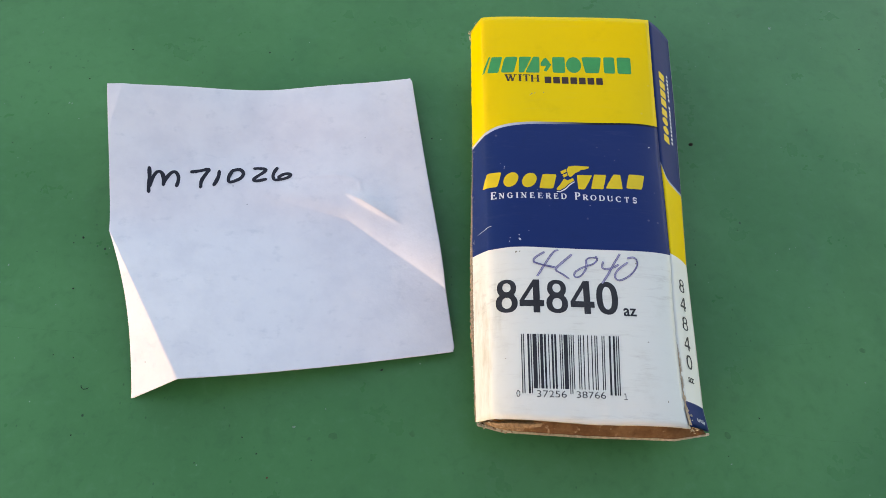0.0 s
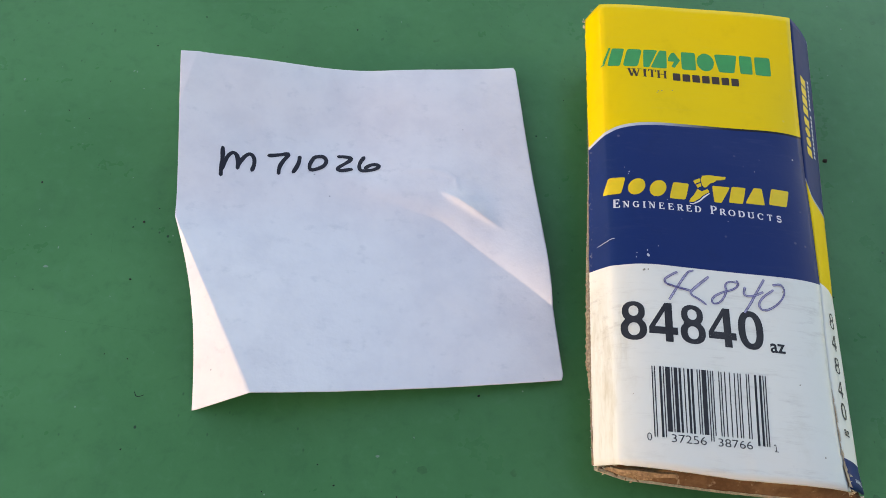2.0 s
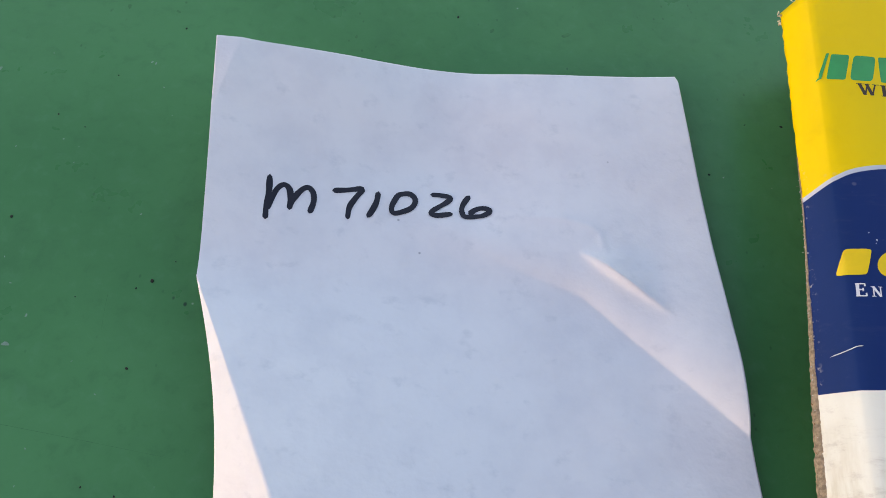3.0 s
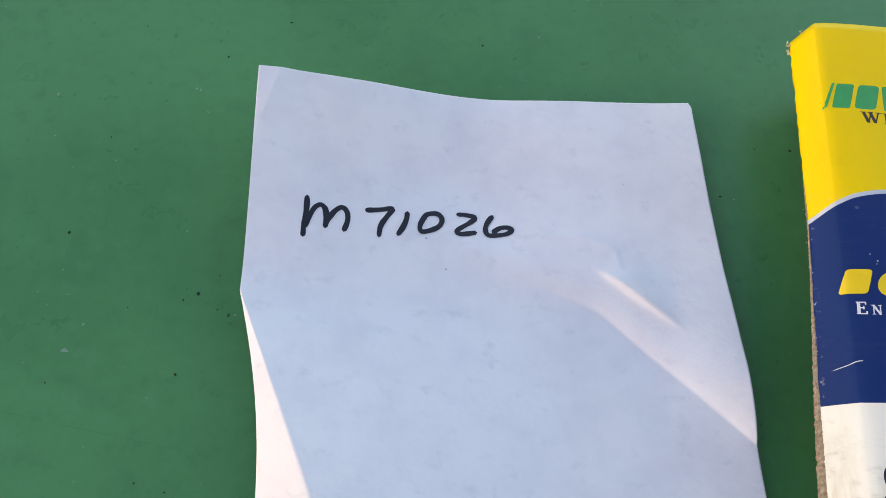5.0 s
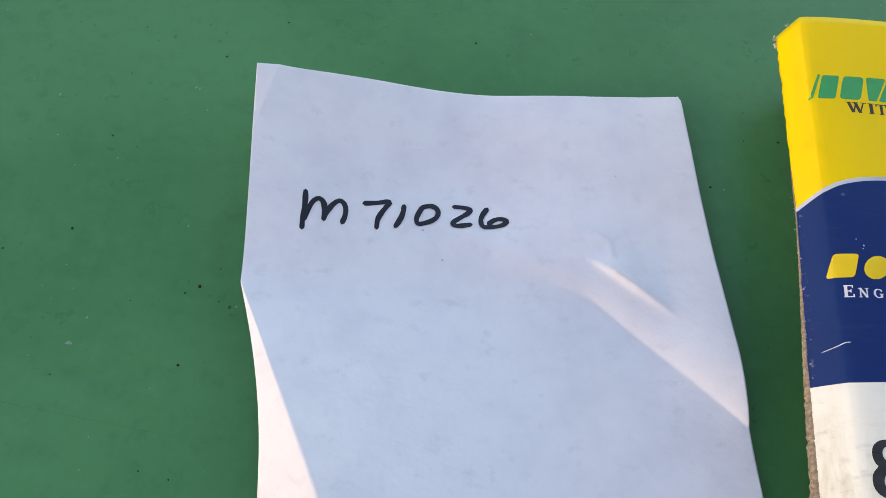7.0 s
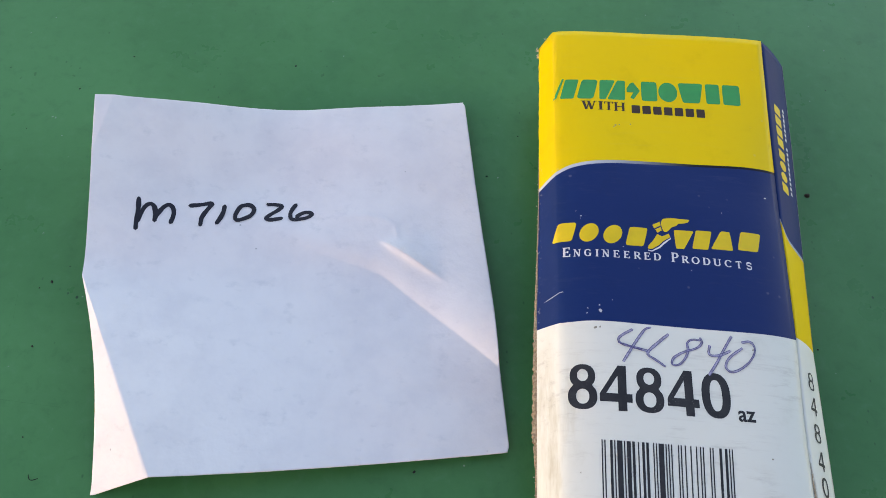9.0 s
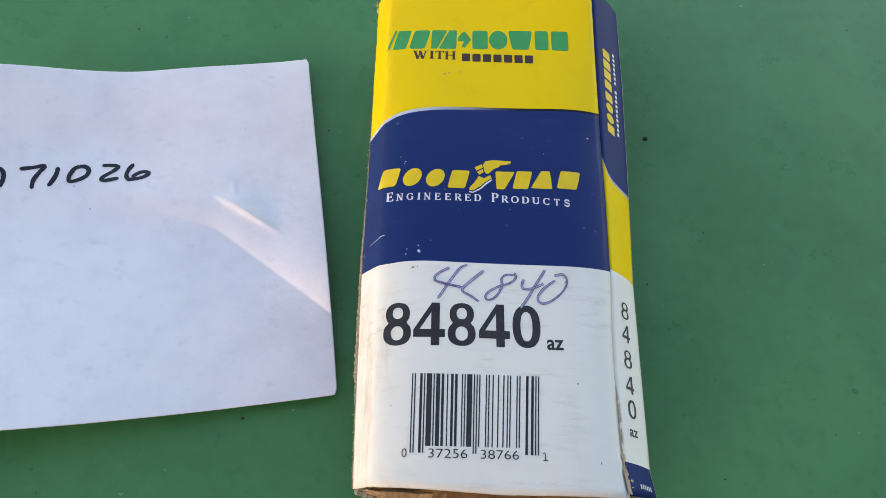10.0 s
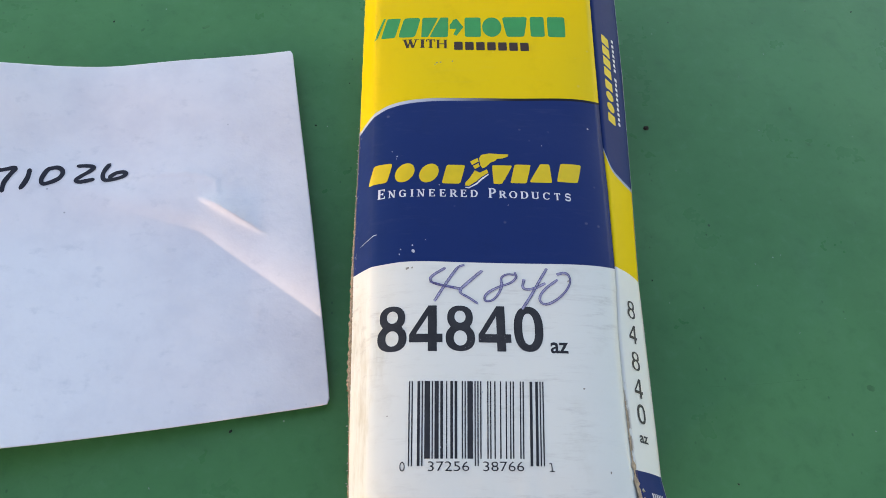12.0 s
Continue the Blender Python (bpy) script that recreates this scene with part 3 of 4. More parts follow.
def shred(name, spots, size, seed, material, parent, label):
    """Torn board: a clump of small ragged flakes along given places."""
    rnd = random.Random(seed)
    bm = bmesh.new()
    for x, y, z, k in spots:
        for _ in range(k):
            c = Vector((x + rnd.gauss(0, size * 0.5), y + rnd.gauss(0, size * 0.9), z + rnd.gauss(0, size * 0.3)))
            turn = Euler((rnd.uniform(-0.7, 0.7), rnd.uniform(-0.7, 0.7), rnd.uniform(0, 6.3)))
            ring = []
            for q in range(5):
                a = q * 1.257
                r = size * rnd.uniform(0.35, 1.0)
                p = Vector((r * math.cos(a), 0.55 * r * math.sin(a), rnd.uniform(-0.12, 0.12) * size))
                p.rotate(turn)
                ring.append(bm.verts.new(c + p))
            tip = bm.verts.new(c + Vector((0, 0, size * 0.3)))
            for q in range(5):
                bm.faces.new((ring[q], ring[(q + 1) % 5], tip))
            bm.faces.new(ring[::-1])
    return part(name, bm, material, parent, label)


# torn fibres along the bevelled edge
rows = []
for i in range(220):
    v = -0.0755 + 0.112 * i / 219
    r1 = noise.noise(Vector((v * 900, 0, 9))) * 0.0005 + noise.noise(Vector((v * 2600, 0, 2))) * 0.0003
    r2 = noise.noise(Vector((v * 1100, 4, 1))) * 0.0004
    u, z = outer_l(v), front_z(outer_l(v), v)
    s = lerp(v, [(-0.0755, 0.25), (-0.056, 0.3), (-0.047, 1.0), (-0.03, 0.8), (-0.006, 0.42), (0.012, 0.2), (0.04, 0.08)])
    rows.append([(u + 0.0008 * s + r2 * s, v, z + 0.0007 * s), (u - 0.0003 * s + r1 * s * 0.6, v, z + 0.0001 + r2 * 0.5 * s), (u - 0.0007 * s + r1 * s * 1.2, v, z - 0.0007 * s), (u - 0.0007 * s + r1 * s, v, z - 0.0020 * s), (u + 0.0008, v, z - 0.0019 * s - 0.0003)])
torn = part("torn_edge", sheet(rows), plain("torn_board_fibre", (0.46, 0.35, 0.24), 0.95, 0.25, 1200.0, 0.5, 0.1), box, "frayed brown torn edge of the board")
spots = [(outer_l(v) - 0.0001, v, front_z(outer_l(v), v) - 0.0008, 2) for v in np.linspace(-0.052, -0.02, 26)]
spots += [(-0.0347, -0.046, 0.0128, 12)]
shred("torn_fibre", spots, 0.0005, 3, KRAFT, torn, "loose brown board fibres")
shred("crushed_corner", [(-0.0316, -0.0752, 0.0142, 10), (-0.0300, -0.0758, 0.0170, 8), (-0.0328, -0.0758, 0.0124, 16), (-0.0314, -0.0764, 0.0120, 8)], 0.0008, 5, LIP, box, "crushed and torn pale corner of the board")


# pale frayed rim along the side panel's outer edge
RIM = plain("pale_frayed_rim", (0.58, 0.57, 0.54), 0.95, 0.2, 1500.0, 0.4, 0.1)
rows = []
for i in range(260):
    v = -0.0755 + 0.155 * i / 259
    fray = 0.5 + 0.5 * noise.noise(Vector((v * 800, 7, 0))) + 0.5 * noise.noise(Vector((v * 2300, 1, 6)))
    a, b = side_point(v, 0.992, 0.00005), side_point(v, 1.0 + 0.022 * max(fray, 0.0), 0.00002)
    rows.append([tuple(a), tuple(b), (b.x - 0.0002, b.y, b.z - 0.0006)])
part("frayed_rim", sheet(rows), RIM, side, "pale frayed cut edge of the side panel")
spots = [(outer_l(v) - 0.0002, v, front_z(outer_l(v), v) - 0.0003, 1) for v in np.linspace(-0.074, 0.030, 70)]
shred("frayed_rim", spots, 0.00035, 21, RIM, torn, "pale paper fuzz along the torn edge")

# board fibres showing where the crease is worn through
rows = []
for i in range(120):
    v = -0.0770 + 0.0235 * i / 119
    u, z = crease_r(v), front_z(crease_r(v), v)
    gone = max(1.3 * noise.noise(Vector((v * 520, 3, 1))) - 0.12 + lerp(v, [(-0.077, 0.75), (-0.069, 0.4), (-0.064, -0.15), (-0.058, 0.0), (-0.0535, -0.4)]), 0.0)
    a = 0.0005 * gone + 0.00015 * noise.noise(Vector((v * 1900, 0, 5)))
    b = 0.0009 * gone + 0.0003 * noise.noise(Vector((v * 1500, 2, 5)))
    p = side_point(v, max(b, 0.0) / 0.0118, 0.0001)
    rows.append([(u - max(a, 0.0), v, front_z(u - max(a, 0.0), v) + 0.00008), (u + 0.0001, v, z + 0.00016), tuple(p)])
part("worn_crease", sheet(rows), plain("tan_worn_board", (0.62, 0.46, 0.31), 0.95, 0.2, 900.0, 0.4, 0.1), box, "brown fibres along the worn crease")


def torn_strip(pts, width, lift):
    """A curled strip of board torn loose at the end."""
    rows = []
    for k, p in enumerate(pts):
        w = width * (0.5 + 0.5 * math.sin(math.pi * (k + 0.6) / len(pts)))
        rows.append([(p[0] * MM, p[1] * MM, p[2] * MM), (p[0] * MM + 0.2 * w, p[1] * MM + 0.5 * w, p[2] * MM + lift * w), (p[0] * MM + 0.3 * w, p[1] * MM + 0.9 * w, p[2] * MM + lift * 0.4 * w)])
    return thick(part("torn_strip", sheet(rows), FIBRE, box, "curled brown strip torn from the flap"), 0.0004)


torn_strip([(-31.5, -76.6, 13.2), (-29.0, -77.6, 15.2), (-26.5, -78.4, 16.4), (-24.0, -78.8, 16.0)], 0.0016, 0.9)
shred("torn_fibre", [(-0.0268, -0.0782, 0.0150, 8), (-0.0245, -0.0786, 0.0165, 7), (-0.0285, -0.0776, 0.0135, 6)], 0.0008, 9, FIBRE, box, "loose tan board fibres at the torn corner")
torn_strip([(-28.5, -77.6, 15.5), (-26.0, -78.2, 17.5), (-23.0, -78.6, 18.6), (-19.5, -78.9, 20.0), (-15.5, -78.9, 22.2)], 0.0020, 0.8)
torn_strip([(-29.8, -77.0, 13.6), (-27.0, -78.2, 14.4), (-23.5, -78.8, 15.2), (-20.0, -79.0, 16.8)], 0.0022, 0.6)
shred("crushed_corner", [(0.0322, -0.0764, 0.0205, 10), (0.0338, -0.0764, 0.0190, 9), (0.0355, -0.0766, 0.0170, 9), (0.0318, -0.0740, 0.0221, 6)], 0.0009, 6, LIP, box, "crushed and torn pale corner of the board")
shred("frayed_corner", [(-0.0366, 0.0806, 0.0147, 7), (-0.0368, 0.0792, 0.0143, 6), (-0.0345, 0.0824, 0.0185, 3)], 0.0007, 7, LIP, box, "frayed pale corner of the board")


# ---- prints on the front ----
def slant(bm, x0, x1, y0, y1, lean, round_=0.25, height=front_z, lift=0.00005, oval=False, taper=0.0):
    """A plain leaning block with rounded corners, wider above or below by its taper, or a leaning oval, laid on the surface in strips."""
    cx, cy, hx, hy = (x0 + x1) / 2, (y0 + y1) / 2, (x1 - x0) / 2, (y1 - y0) / 2
    power = 2.0 if oval else 2.0 + 12 * (1 - round_)
    strips = []
    for k in range(17):
        s = -math.cos(math.pi * k / 16)
        h = max(1 - abs(s) ** power, 0.0) ** (1 / power) * hy
        strip = []
        for f in (-1.0, -0.5, 0.0, 0.5, 1.0):
            x, y = cx + s * hx * (1 + taper * (f * h / hy - 1 if taper > 0 else f * h / hy + 1)) + lean * f * h, cy + f * h
            strip.append(bm.verts.new((x, y, height(x, y) + lift)))
        strips.append(strip)
    for p, q in zip(strips, strips[1:]):
        for k in range(4):
            bm.faces.new((p[k], q[k], q[k + 1], p[k + 1]))
    bmesh.ops.remove_doubles(bm, verts=bm.verts, dist=1e-7)


def block(name, material, *args, **kw):
    bm = bmesh.new()
    slant(bm, *args, **kw)
    return part(name, bm, material, box)


def shape(name, material, pts, lift=0.00006):
    """A plain outlined shape, cut into small pieces that follow the surface."""
    bm = bmesh.new()
    outline(bm, pts, lift=lift)
    bmesh.ops.triangulate(bm, faces=bm.faces)
    bmesh.ops.subdivide_edges(bm, edges=bm.edges, cuts=2, use_grid_fill=True)
    for v in bm.verts:
        v.co.z = front_z(v.co.x, v.co.y) + lift
    return part(name, bm, material, box)


def outline(bm, pts, height=front_z, lift=0.00005):
    bm.faces.new([bm.verts.new((x * MM, y * MM, height(x * MM, y * MM) + lift)) for x, y in pts])


# green mark of plain leaning blocks with an arrow between
shape("mark_block", INK_GREEN, [(-32.9, 54.6), (-31.9, 55.2), (-29.6, 63.0), (-30.2, 62.9)], 0.0001)
for x0, x1, lean, kind, taper in ((-30.0, -25.9, 0.22, 0.15, 0), (-25.0, -20.0, 0.22, 0.6, 0), (-19.6, -14.8, 0.22, 0.1, 0.3), (-15.8, -10.3, 0.22, 0.2, -0.28)):
    block("mark_block", INK_GREEN, x0 * MM, x1 * MM, 0.0551, 0.0628, lean, kind, taper=taper)
for x0, x1, is_oval, taper in ((-6.2, -1.4, 0, 0), (-1.0, 4.7, 1, 0), (4.9, 12.5, 0, 0.16), (13.2, 17.4, 0, 0), (18.3, 23.6, 0, 0)):
    block("mark_block", INK_GREEN, x0 * MM, x1 * MM, 0.0552, 0.0627, 0.0, 0.3, oval=bool(is_oval), taper=taper)
shape("mark_arrow", INK_GREEN, [(-10.6, 58.3), (-8.6, 58.3), (-9.6, 56.2), (-8.6, 55.6), (-6.6, 59.0), (-8.5, 62.3), (-9.5, 61.8), (-8.6, 59.8), (-10.6, 59.8)])
for letter, x, y, w in (("W", -24.6, 50.95, 4.9), ("I", -19.4, 50.95, 1.5), ("T", -17.6, 50.9, 2.7), ("H", -14.7, 50.75, 3.4)):
    bm = bmesh.new()
    roman(bm, letter, x * MM, y * MM, w * MM, 0.0033, front_z)
    part("front_letter", bm, INK_BROWN, box)
for k in range(7):
    x = -9.4 + k * 3.22
    block("print_bar", INK_BROWN, x * MM, (x + 2.5) * MM, 0.0502 - 0.00006 * k, 0.0533 - 0.00006 * k, 0.0, 0.05)

# yellow mark on navy: leaning blocks and ovals round a winged shape
BLOCKS = ((-32.4, -26.6, 0.5, 0), (-26.0, -20.2, 1, 0), (-19.6, -13.8, 1, 0), (-13.1, -7.3, 0.4, 0), (-1.0, 5.4, 0.1, 0.3), (5.1, 10.3, 0.1, 0), (10.2, 17.2, 0.1, -0.3), (17.6, 24.2, 0.25, 0))
for x0, x1, kind, taper in BLOCKS:
    mid = (x0 + x1) / 2
    base = lerp(mid, [(-32, 4.6), (-7, 3.7), (0, 3.8), (24, 5.3)])
    block("mark_block", INK_YELLOW, (x0 + 0.4) * MM, (x1 - 0.4) * MM, base * MM, (base + 5.9) * MM, 0.24, kind, lift=0.00012 if x0 < -30 else 0.00005, oval=kind == 1, taper=taper)
shape("mark_foot", INK_YELLOW, [(-4.5, 8.1), (-3.2, 7.4), (-1.3, 8.5), (-0.9, 7.4), (-2.9, 6.0), (-4.2, 4.6), (-6.2, 3.2), (-7.3, 3.3), (-7.1, 4.2), (-5.8, 5.8)])
shape("mark_sole", INK_WHITE, [(-7.3, 2.9), (-6.2, 2.8), (-4.1, 4.2), (-2.8, 5.7), (-0.9, 7.1), (-0.8, 6.8), (-2.6, 5.2), (-4.0, 3.7), (-6.2, 2.4), (-7.2, 2.6)])
shape("mark_strap", INK_YELLOW, [(-5.7, 10.9), (-3.6, 12.1), (-3.4, 10.9), (-5.2, 9.8)])
shape("mark_strap", INK_YELLOW, [(-5.0, 9.5), (-3.4, 10.4), (-3.2, 9.3), (-4.4, 8.5)])
shape("mark_wing", INK_YELLOW, [(-3.3, 11.8), (-2.7, 13.1), (-0.5, 13.6), (4.7, 13.4), (4.4, 12.6), (3.1, 12.1), (1.6, 11.9), (1.1, 11.3), (0.4, 10.9), (-0.3, 10.6), (-1.0, 9.8), (-1.8, 9.0), (-2.5, 8.9), (-3.0, 9.8)])
SMALL_CAPS = (
    ("E", -30.0, 1.9), ("N", -27.4, 2.0), ("G", -24.5, 1.9), ("I", -21.5, 0.8), ("N", -19.9, 2.1), ("E", -16.7, 1.6), ("E", -13.9, 1.6), ("R", -11.2, 2.0), ("E", -8.4, 1.6), ("D", -5.8, 1.9),
    ("P", -1.1, 2.0), ("R", 1.7, 2.0), ("O", 4.3, 2.2), ("D", 7.4, 2.0), ("U", 10.2, 2.1), ("C", 13.2, 1.9), ("T", 16.3, 1.6), ("S", 19.2, 1.5),
)
for k, (letter, x, w) in enumerate(SMALL_CAPS):
    bm = bmesh.new()
    base = lerp(x, [(-30, -0.25), (-5, -0.2), (-1, -0.3), (20, -0.65)])
    roman(bm, letter, x * MM, base * MM, w * MM, 0.0029 if k in (0, 10) else 0.0022, front_z, heavy=1.15)
    part("front_letter", bm, INK_WHITE, box)

# large number, its suffix and the bar code
for body, x, w in (("8", -28.8, 6.9), ("4", -21.3, 7.9), ("8", -12.65, 7.0), ("4", -4.8, 7.8), ("0", 3.75, 7.1)):
    digit("front_digit", body, x * MM, -0.0427, w * MM, 0.0116, INK_WORN, box, front_z)
lettering("front_number", "az", 0.0123, -0.0430, 0.0043, 0.0028, INK_BLACK, box, front_z, bold=0.02)

LEFT = ("0001101", "0011001", "0010011", "0111101", "0100011", "0110001", "0101111", "0111011", "0110111", "0001011")
DIGITS = "037256387661"
right_half = ["".join("1" if c == "0" else "0" for c in LEFT[int(d)]) for d in DIGITS[6:]]
modules = "101" + "".join(LEFT[int(d)] for d in DIGITS[:6]) + "01010" + "".join(right_half) + "101"
unit = 0.0312 / 95


def lean_in(x, y):
    """The code narrows a little towards the near end."""
    return x - 0.0009 * (-0.0500 - y) / 0.0193 * smoothstep(x, -0.0212, 0.010)


start = 0
while start < 95:
    stop = start
    while stop < 95 and modules[stop] == modules[start]:
        stop += 1
    if modules[start] == "1":
        tall = start < 10 or start >= 85 or 45 <= start < 50
        ya, yb = (-0.0693 if tall else -0.0677), -0.0500
        xa, xb = -0.0212 + start * unit + unit * 0.06, -0.0212 + stop * unit - unit * 0.06
        cut = [ya + (yb - ya) * k / 6 for k in range(7)]
        rows = [[(lean_in(x, y), y, front_z(x, y) + 0.00005) for x in (xa, xb)] for y in cut]
        part("code_bar", sheet(rows), INK_WORN, box)
    start = stop
for body, x, w in (("0", -23.0, 1.15), ("37256", -16.8, 9.1), ("38766", -4.6, 9.0)):
    lettering("code_digits", body, x * MM, -0.0704, w * MM, 0.0021, INK_BLACK, box, front_z, bold=-0.008)

bm = bmesh.new()
ribbon(bm, [(0.0101, -0.0688), (0.0105, -0.0685), (0.01062, -0.0692), (0.0106, -0.0703)], 0.00022, 0.00006, front_z, 0.9)
ribbon(bm, [(0.0101, -0.0704), (0.0106, -0.07042), (0.0111, -0.0704)], 0.0002, 0.00007, front_z, 0.9)
part("code_digits", bm, INK_BLACK, box)

# ballpoint writing above the number
STROKES = (
    [(-12.6, -21.0), (-14.6, -22.2), (-16.6, -23.8), (-15.8, -25.2), (-12.5, -25.9), (-8.8, -26.7)],
    [(-7.9, -20.1), (-9.3, -20.5), (-10.5, -22.1), (-12.8, -25.7), (-15.3, -29.9)],
    [(-3.5, -21.6), (-6.9, -24.7), (-9.7, -27.5), (-7.1, -28.8), (-4.8, -30.5)],
    [(4.6, -22.6), (2.4, -22.4), (1.0, -23.6), (1.4, -25.4), (0.6, -27.6), (-1.2, -29.8), (-3.2, -29.9), (-2.9, -28.0), (0.2, -26.0), (3.6, -24.9), (5.2, -23.2), (4.6, -21.9)],
    [(6.9, -23.8), (6.2, -26.5), (9.0, -26.5), (12.1, -24.8)],
    [(12.7, -20.8), (10.1, -25.1), (8.3, -28.4), (6.1, -31.7)],
    [(15.2, -22.3), (17.8, -21.6), (18.8, -24.2), (16.3, -28.1), (12.0, -30.9), (10.1, -29.4), (11.5, -26.6), (15.2, -23.8)],
)


def shifted(line, off):
    """The line moved sideways by off millimetres, a little unevenly."""
    out = []
    for k, (x, y) in enumerate(line):
        (x0, y0), (x1, y1) = line[max(k - 1, 0)], line[min(k + 1, len(line) - 1)]
        dx, dy = x1 - x0, y1 - y0
        f = off * (1 + 0.35 * math.sin(k * 2.3 + x)) / math.hypot(dx, dy)
        out.append(((x - dy * f) * MM, (y + dx * f) * MM))
    return out


bm = bmesh.new()
for n, line in enumerate(STROKES):
    ribbon(bm, [(x * MM, y * MM) for x, y in line], 0.00060, 0.00007 + 0.000004 * n, front_z)
pen = part("pen_writing", bm, INK_PALE, box, "violet ballpoint numbers written by hand")
bm = bmesh.new()
for n, line in enumerate(STROKES):
    ribbon(bm, shifted(line, 0.25), 0.00019, 0.00011 + 0.000004 * n, front_z)
    ribbon(bm, shifted(line, -0.25), 0.00017, 0.00015 + 0.000004 * n, front_z)
ribbon(bm, [(x * MM, y * MM) for x, y in ((-16.4, -24.9), (-14.2, -25.3), (-12.4, -26.2), (-10.6, -26.3))], 0.00045, 0.00019, front_z)
part("pen_edge", bm, INK_PEN, pen, "darker edges of the pen strokes")

# rubbed and chipped spots in the print
bm = bmesh.new()
ribbon(bm, [(-0.0340, -0.0122), (-0.0318, -0.0114), (-0.0308, -0.0108), (-0.0298, -0.0107)], 0.00022, 0.0001, front_z, 0.3)
rnd = random.Random(12)
for x, y, r in ((-20.6, -16.2, 0.55), (-24.0, -17.0, 0.25), (-23.8, -15.6, 0.2), (-20.8, -14.6, 0.25), (-26.5, 14.2, 0.18), (-25.2, 12.6, 0.22), (-25.4, 11.8, 0.15), (27.6, 23.5, 0.3), (-17.5, -13.0, 0.15), (-12.0, 0.8, 0.12), (-14.0, 3.3, 0.15), (4.0, -2.5, 0.14), (14.0, 16.5, 0.13), (-14.2, -57.2, 0.16), (-13.4, -58.0, 0.12), (-14.4, -61.4, 0.18), (-13.2, -62.3, 0.14), (-14.0, -65.2, 0.16), (-12.6, -64.6, 0.12), (-4.3, -52.6, 0.2), (-3.2, -52.2, 0.15)):
    blot(bm, x * MM, y * MM, r * MM, r * MM * rnd.uniform(0.5, 1.0), front_z(x * MM, y * MM) + 0.0001, rnd.random(), rnd.uniform(0, 3), 9)
tagged(part("rubbed_spots", bm, CHIP, box, "small white chips in the print"), kind="stuff")
bm = bmesh.new()
for x, y, r in ((-22.0, -21.0, 0.5), (-20.8, -20.8, 0.3), (-14.5, 45.2, 0.35), (-13.4, 45.4, 0.3), (-15.0, 44.6, 0.25), (-10.0, 45.8, 0.3), (19.5, -51.5, 0.3), (18.0, -24.0, 0.3), (24.0, -70.5, 0.3), (-26.0, -58.0, 0.2)):
    blot(bm, x * MM, y * MM, r * MM, r * 0.6 * MM, front_z(x * MM, y * MM) + 0.00009, rnd.random(), rnd.uniform(0, 3), 9)
tagged(part("scuffs", bm, plain("grey_scuff", (0.42, 0.38, 0.30), 0.8, 0.2, 900.0), box, "small grey scuffs"), kind="stuff")


# ---- prints on the side ----
def side_mesh(name, make, material, label=""):
    """Builds a print in plain coordinates (along, across) and lays it on the side panel."""
    bm = bmesh.new()
    make(bm)
    for v in bm.verts:
        v.co = side_point(v.co.x, v.co.y / 0.0118, 0.00008)
    return part(name, bm, material, box, label)


def on_side(ob, along, across, width, cap):
    """Moves a flat print onto the side panel: across grows from the crease to the edge, along towards the far end."""
    for v in ob.data.vertices:
        v.co = side_point(along + v.co.y - cap / 2, (across + v.co.x - width / 2) / 0.0118, 0.00008)


for body, v in (("8", -28.6), ("4", -35.2), ("8", -42.3), ("4", -49.2), ("0", -55.6)):
    on_side(digit("side_number", body, 0, 0, 0.0033, 0.0048, INK_BLACK, box, lambda x, y: 0.0, 1.22), v * MM, 0.0054, 0.0033, 0.0048)
on_side(lettering("side_number", "az", 0, 0, 0.0034, 0.0018, INK_BLACK, box, lambda x, y: 0.0, 0.02), -0.0617, 0.0052, 0.0034, 0.0018)


def side_bars(bm):
    for k in range(18):
        a = 0.0296 + k * 0.00172
        if k != 10:
            slant(bm, a, a + 0.0011, 0.0073, 0.0083, 0.0, 0.1, lambda x, y: 0.0, 0.0)


def foot_bars(bm):
    for k in range(6):
        slant(bm, -0.0749, -0.0738, 0.0045 + k * 0.0009, 0.0050 + k * 0.0009, 0.0, 0.1, lambda x, y: 0.0, 0.0)


for k in range(8):
    start = 0.0288 + k * 0.0038 + (0.0006 if k > 3 else 0)

    def one_block(bm):
        slant(bm, start, start + 0.0031, 0.0030, 0.0059, -0.24, 0.4, lambda x, y: 0.0, 0.0, oval=k in (1, 2))

    side_mesh("side_block", one_block, INK_YELLOW)
side_mesh("side_bar_row", side_bars, INK_WHITE, "row of tiny white bars")
side_mesh("foot_bar_row", foot_bars, INK_WHITE, "row of tiny white bars")

# ---- the note: a curled, creased square of white paper ----
TL, TR, BR, BL = Vector((-0.1420, 0.1072)), Vector((-0.0289, 0.1204)), Vector((-0.0199, 0.0039)), Vector((-0.1262, -0.0064))
FOLD_A, FOLD_B = Vector((-0.1379, 0.0520)), Vector((-0.1085, -0.0049))


def beside(p, a, b):
    """Distance of p from the line a-b (positive to its left when walking from a to b) and the way along it."""
    d = (b - a).normalized()
    q = p - a
    return d.x * q.y - d.y * q.x, d.dot(q)


def from_line(p, line):
    """Distance of p from a bent line with ends, and the way along it to the nearest place."""
    best, gone = None, 0.0
    for a, b in zip(line, line[1:]):
        size = (b - a).length
        way = min(max((b - a).normalized().dot(p - a), 0.0), size)
        far = (p - a.lerp(b, way / size)).length
        if best is None or far < best[0]:
            best = (far, gone + way)
        gone += size
    return best


def bent(*pts):
    return [Vector((x * MM, y * MM)) for x, y in pts]


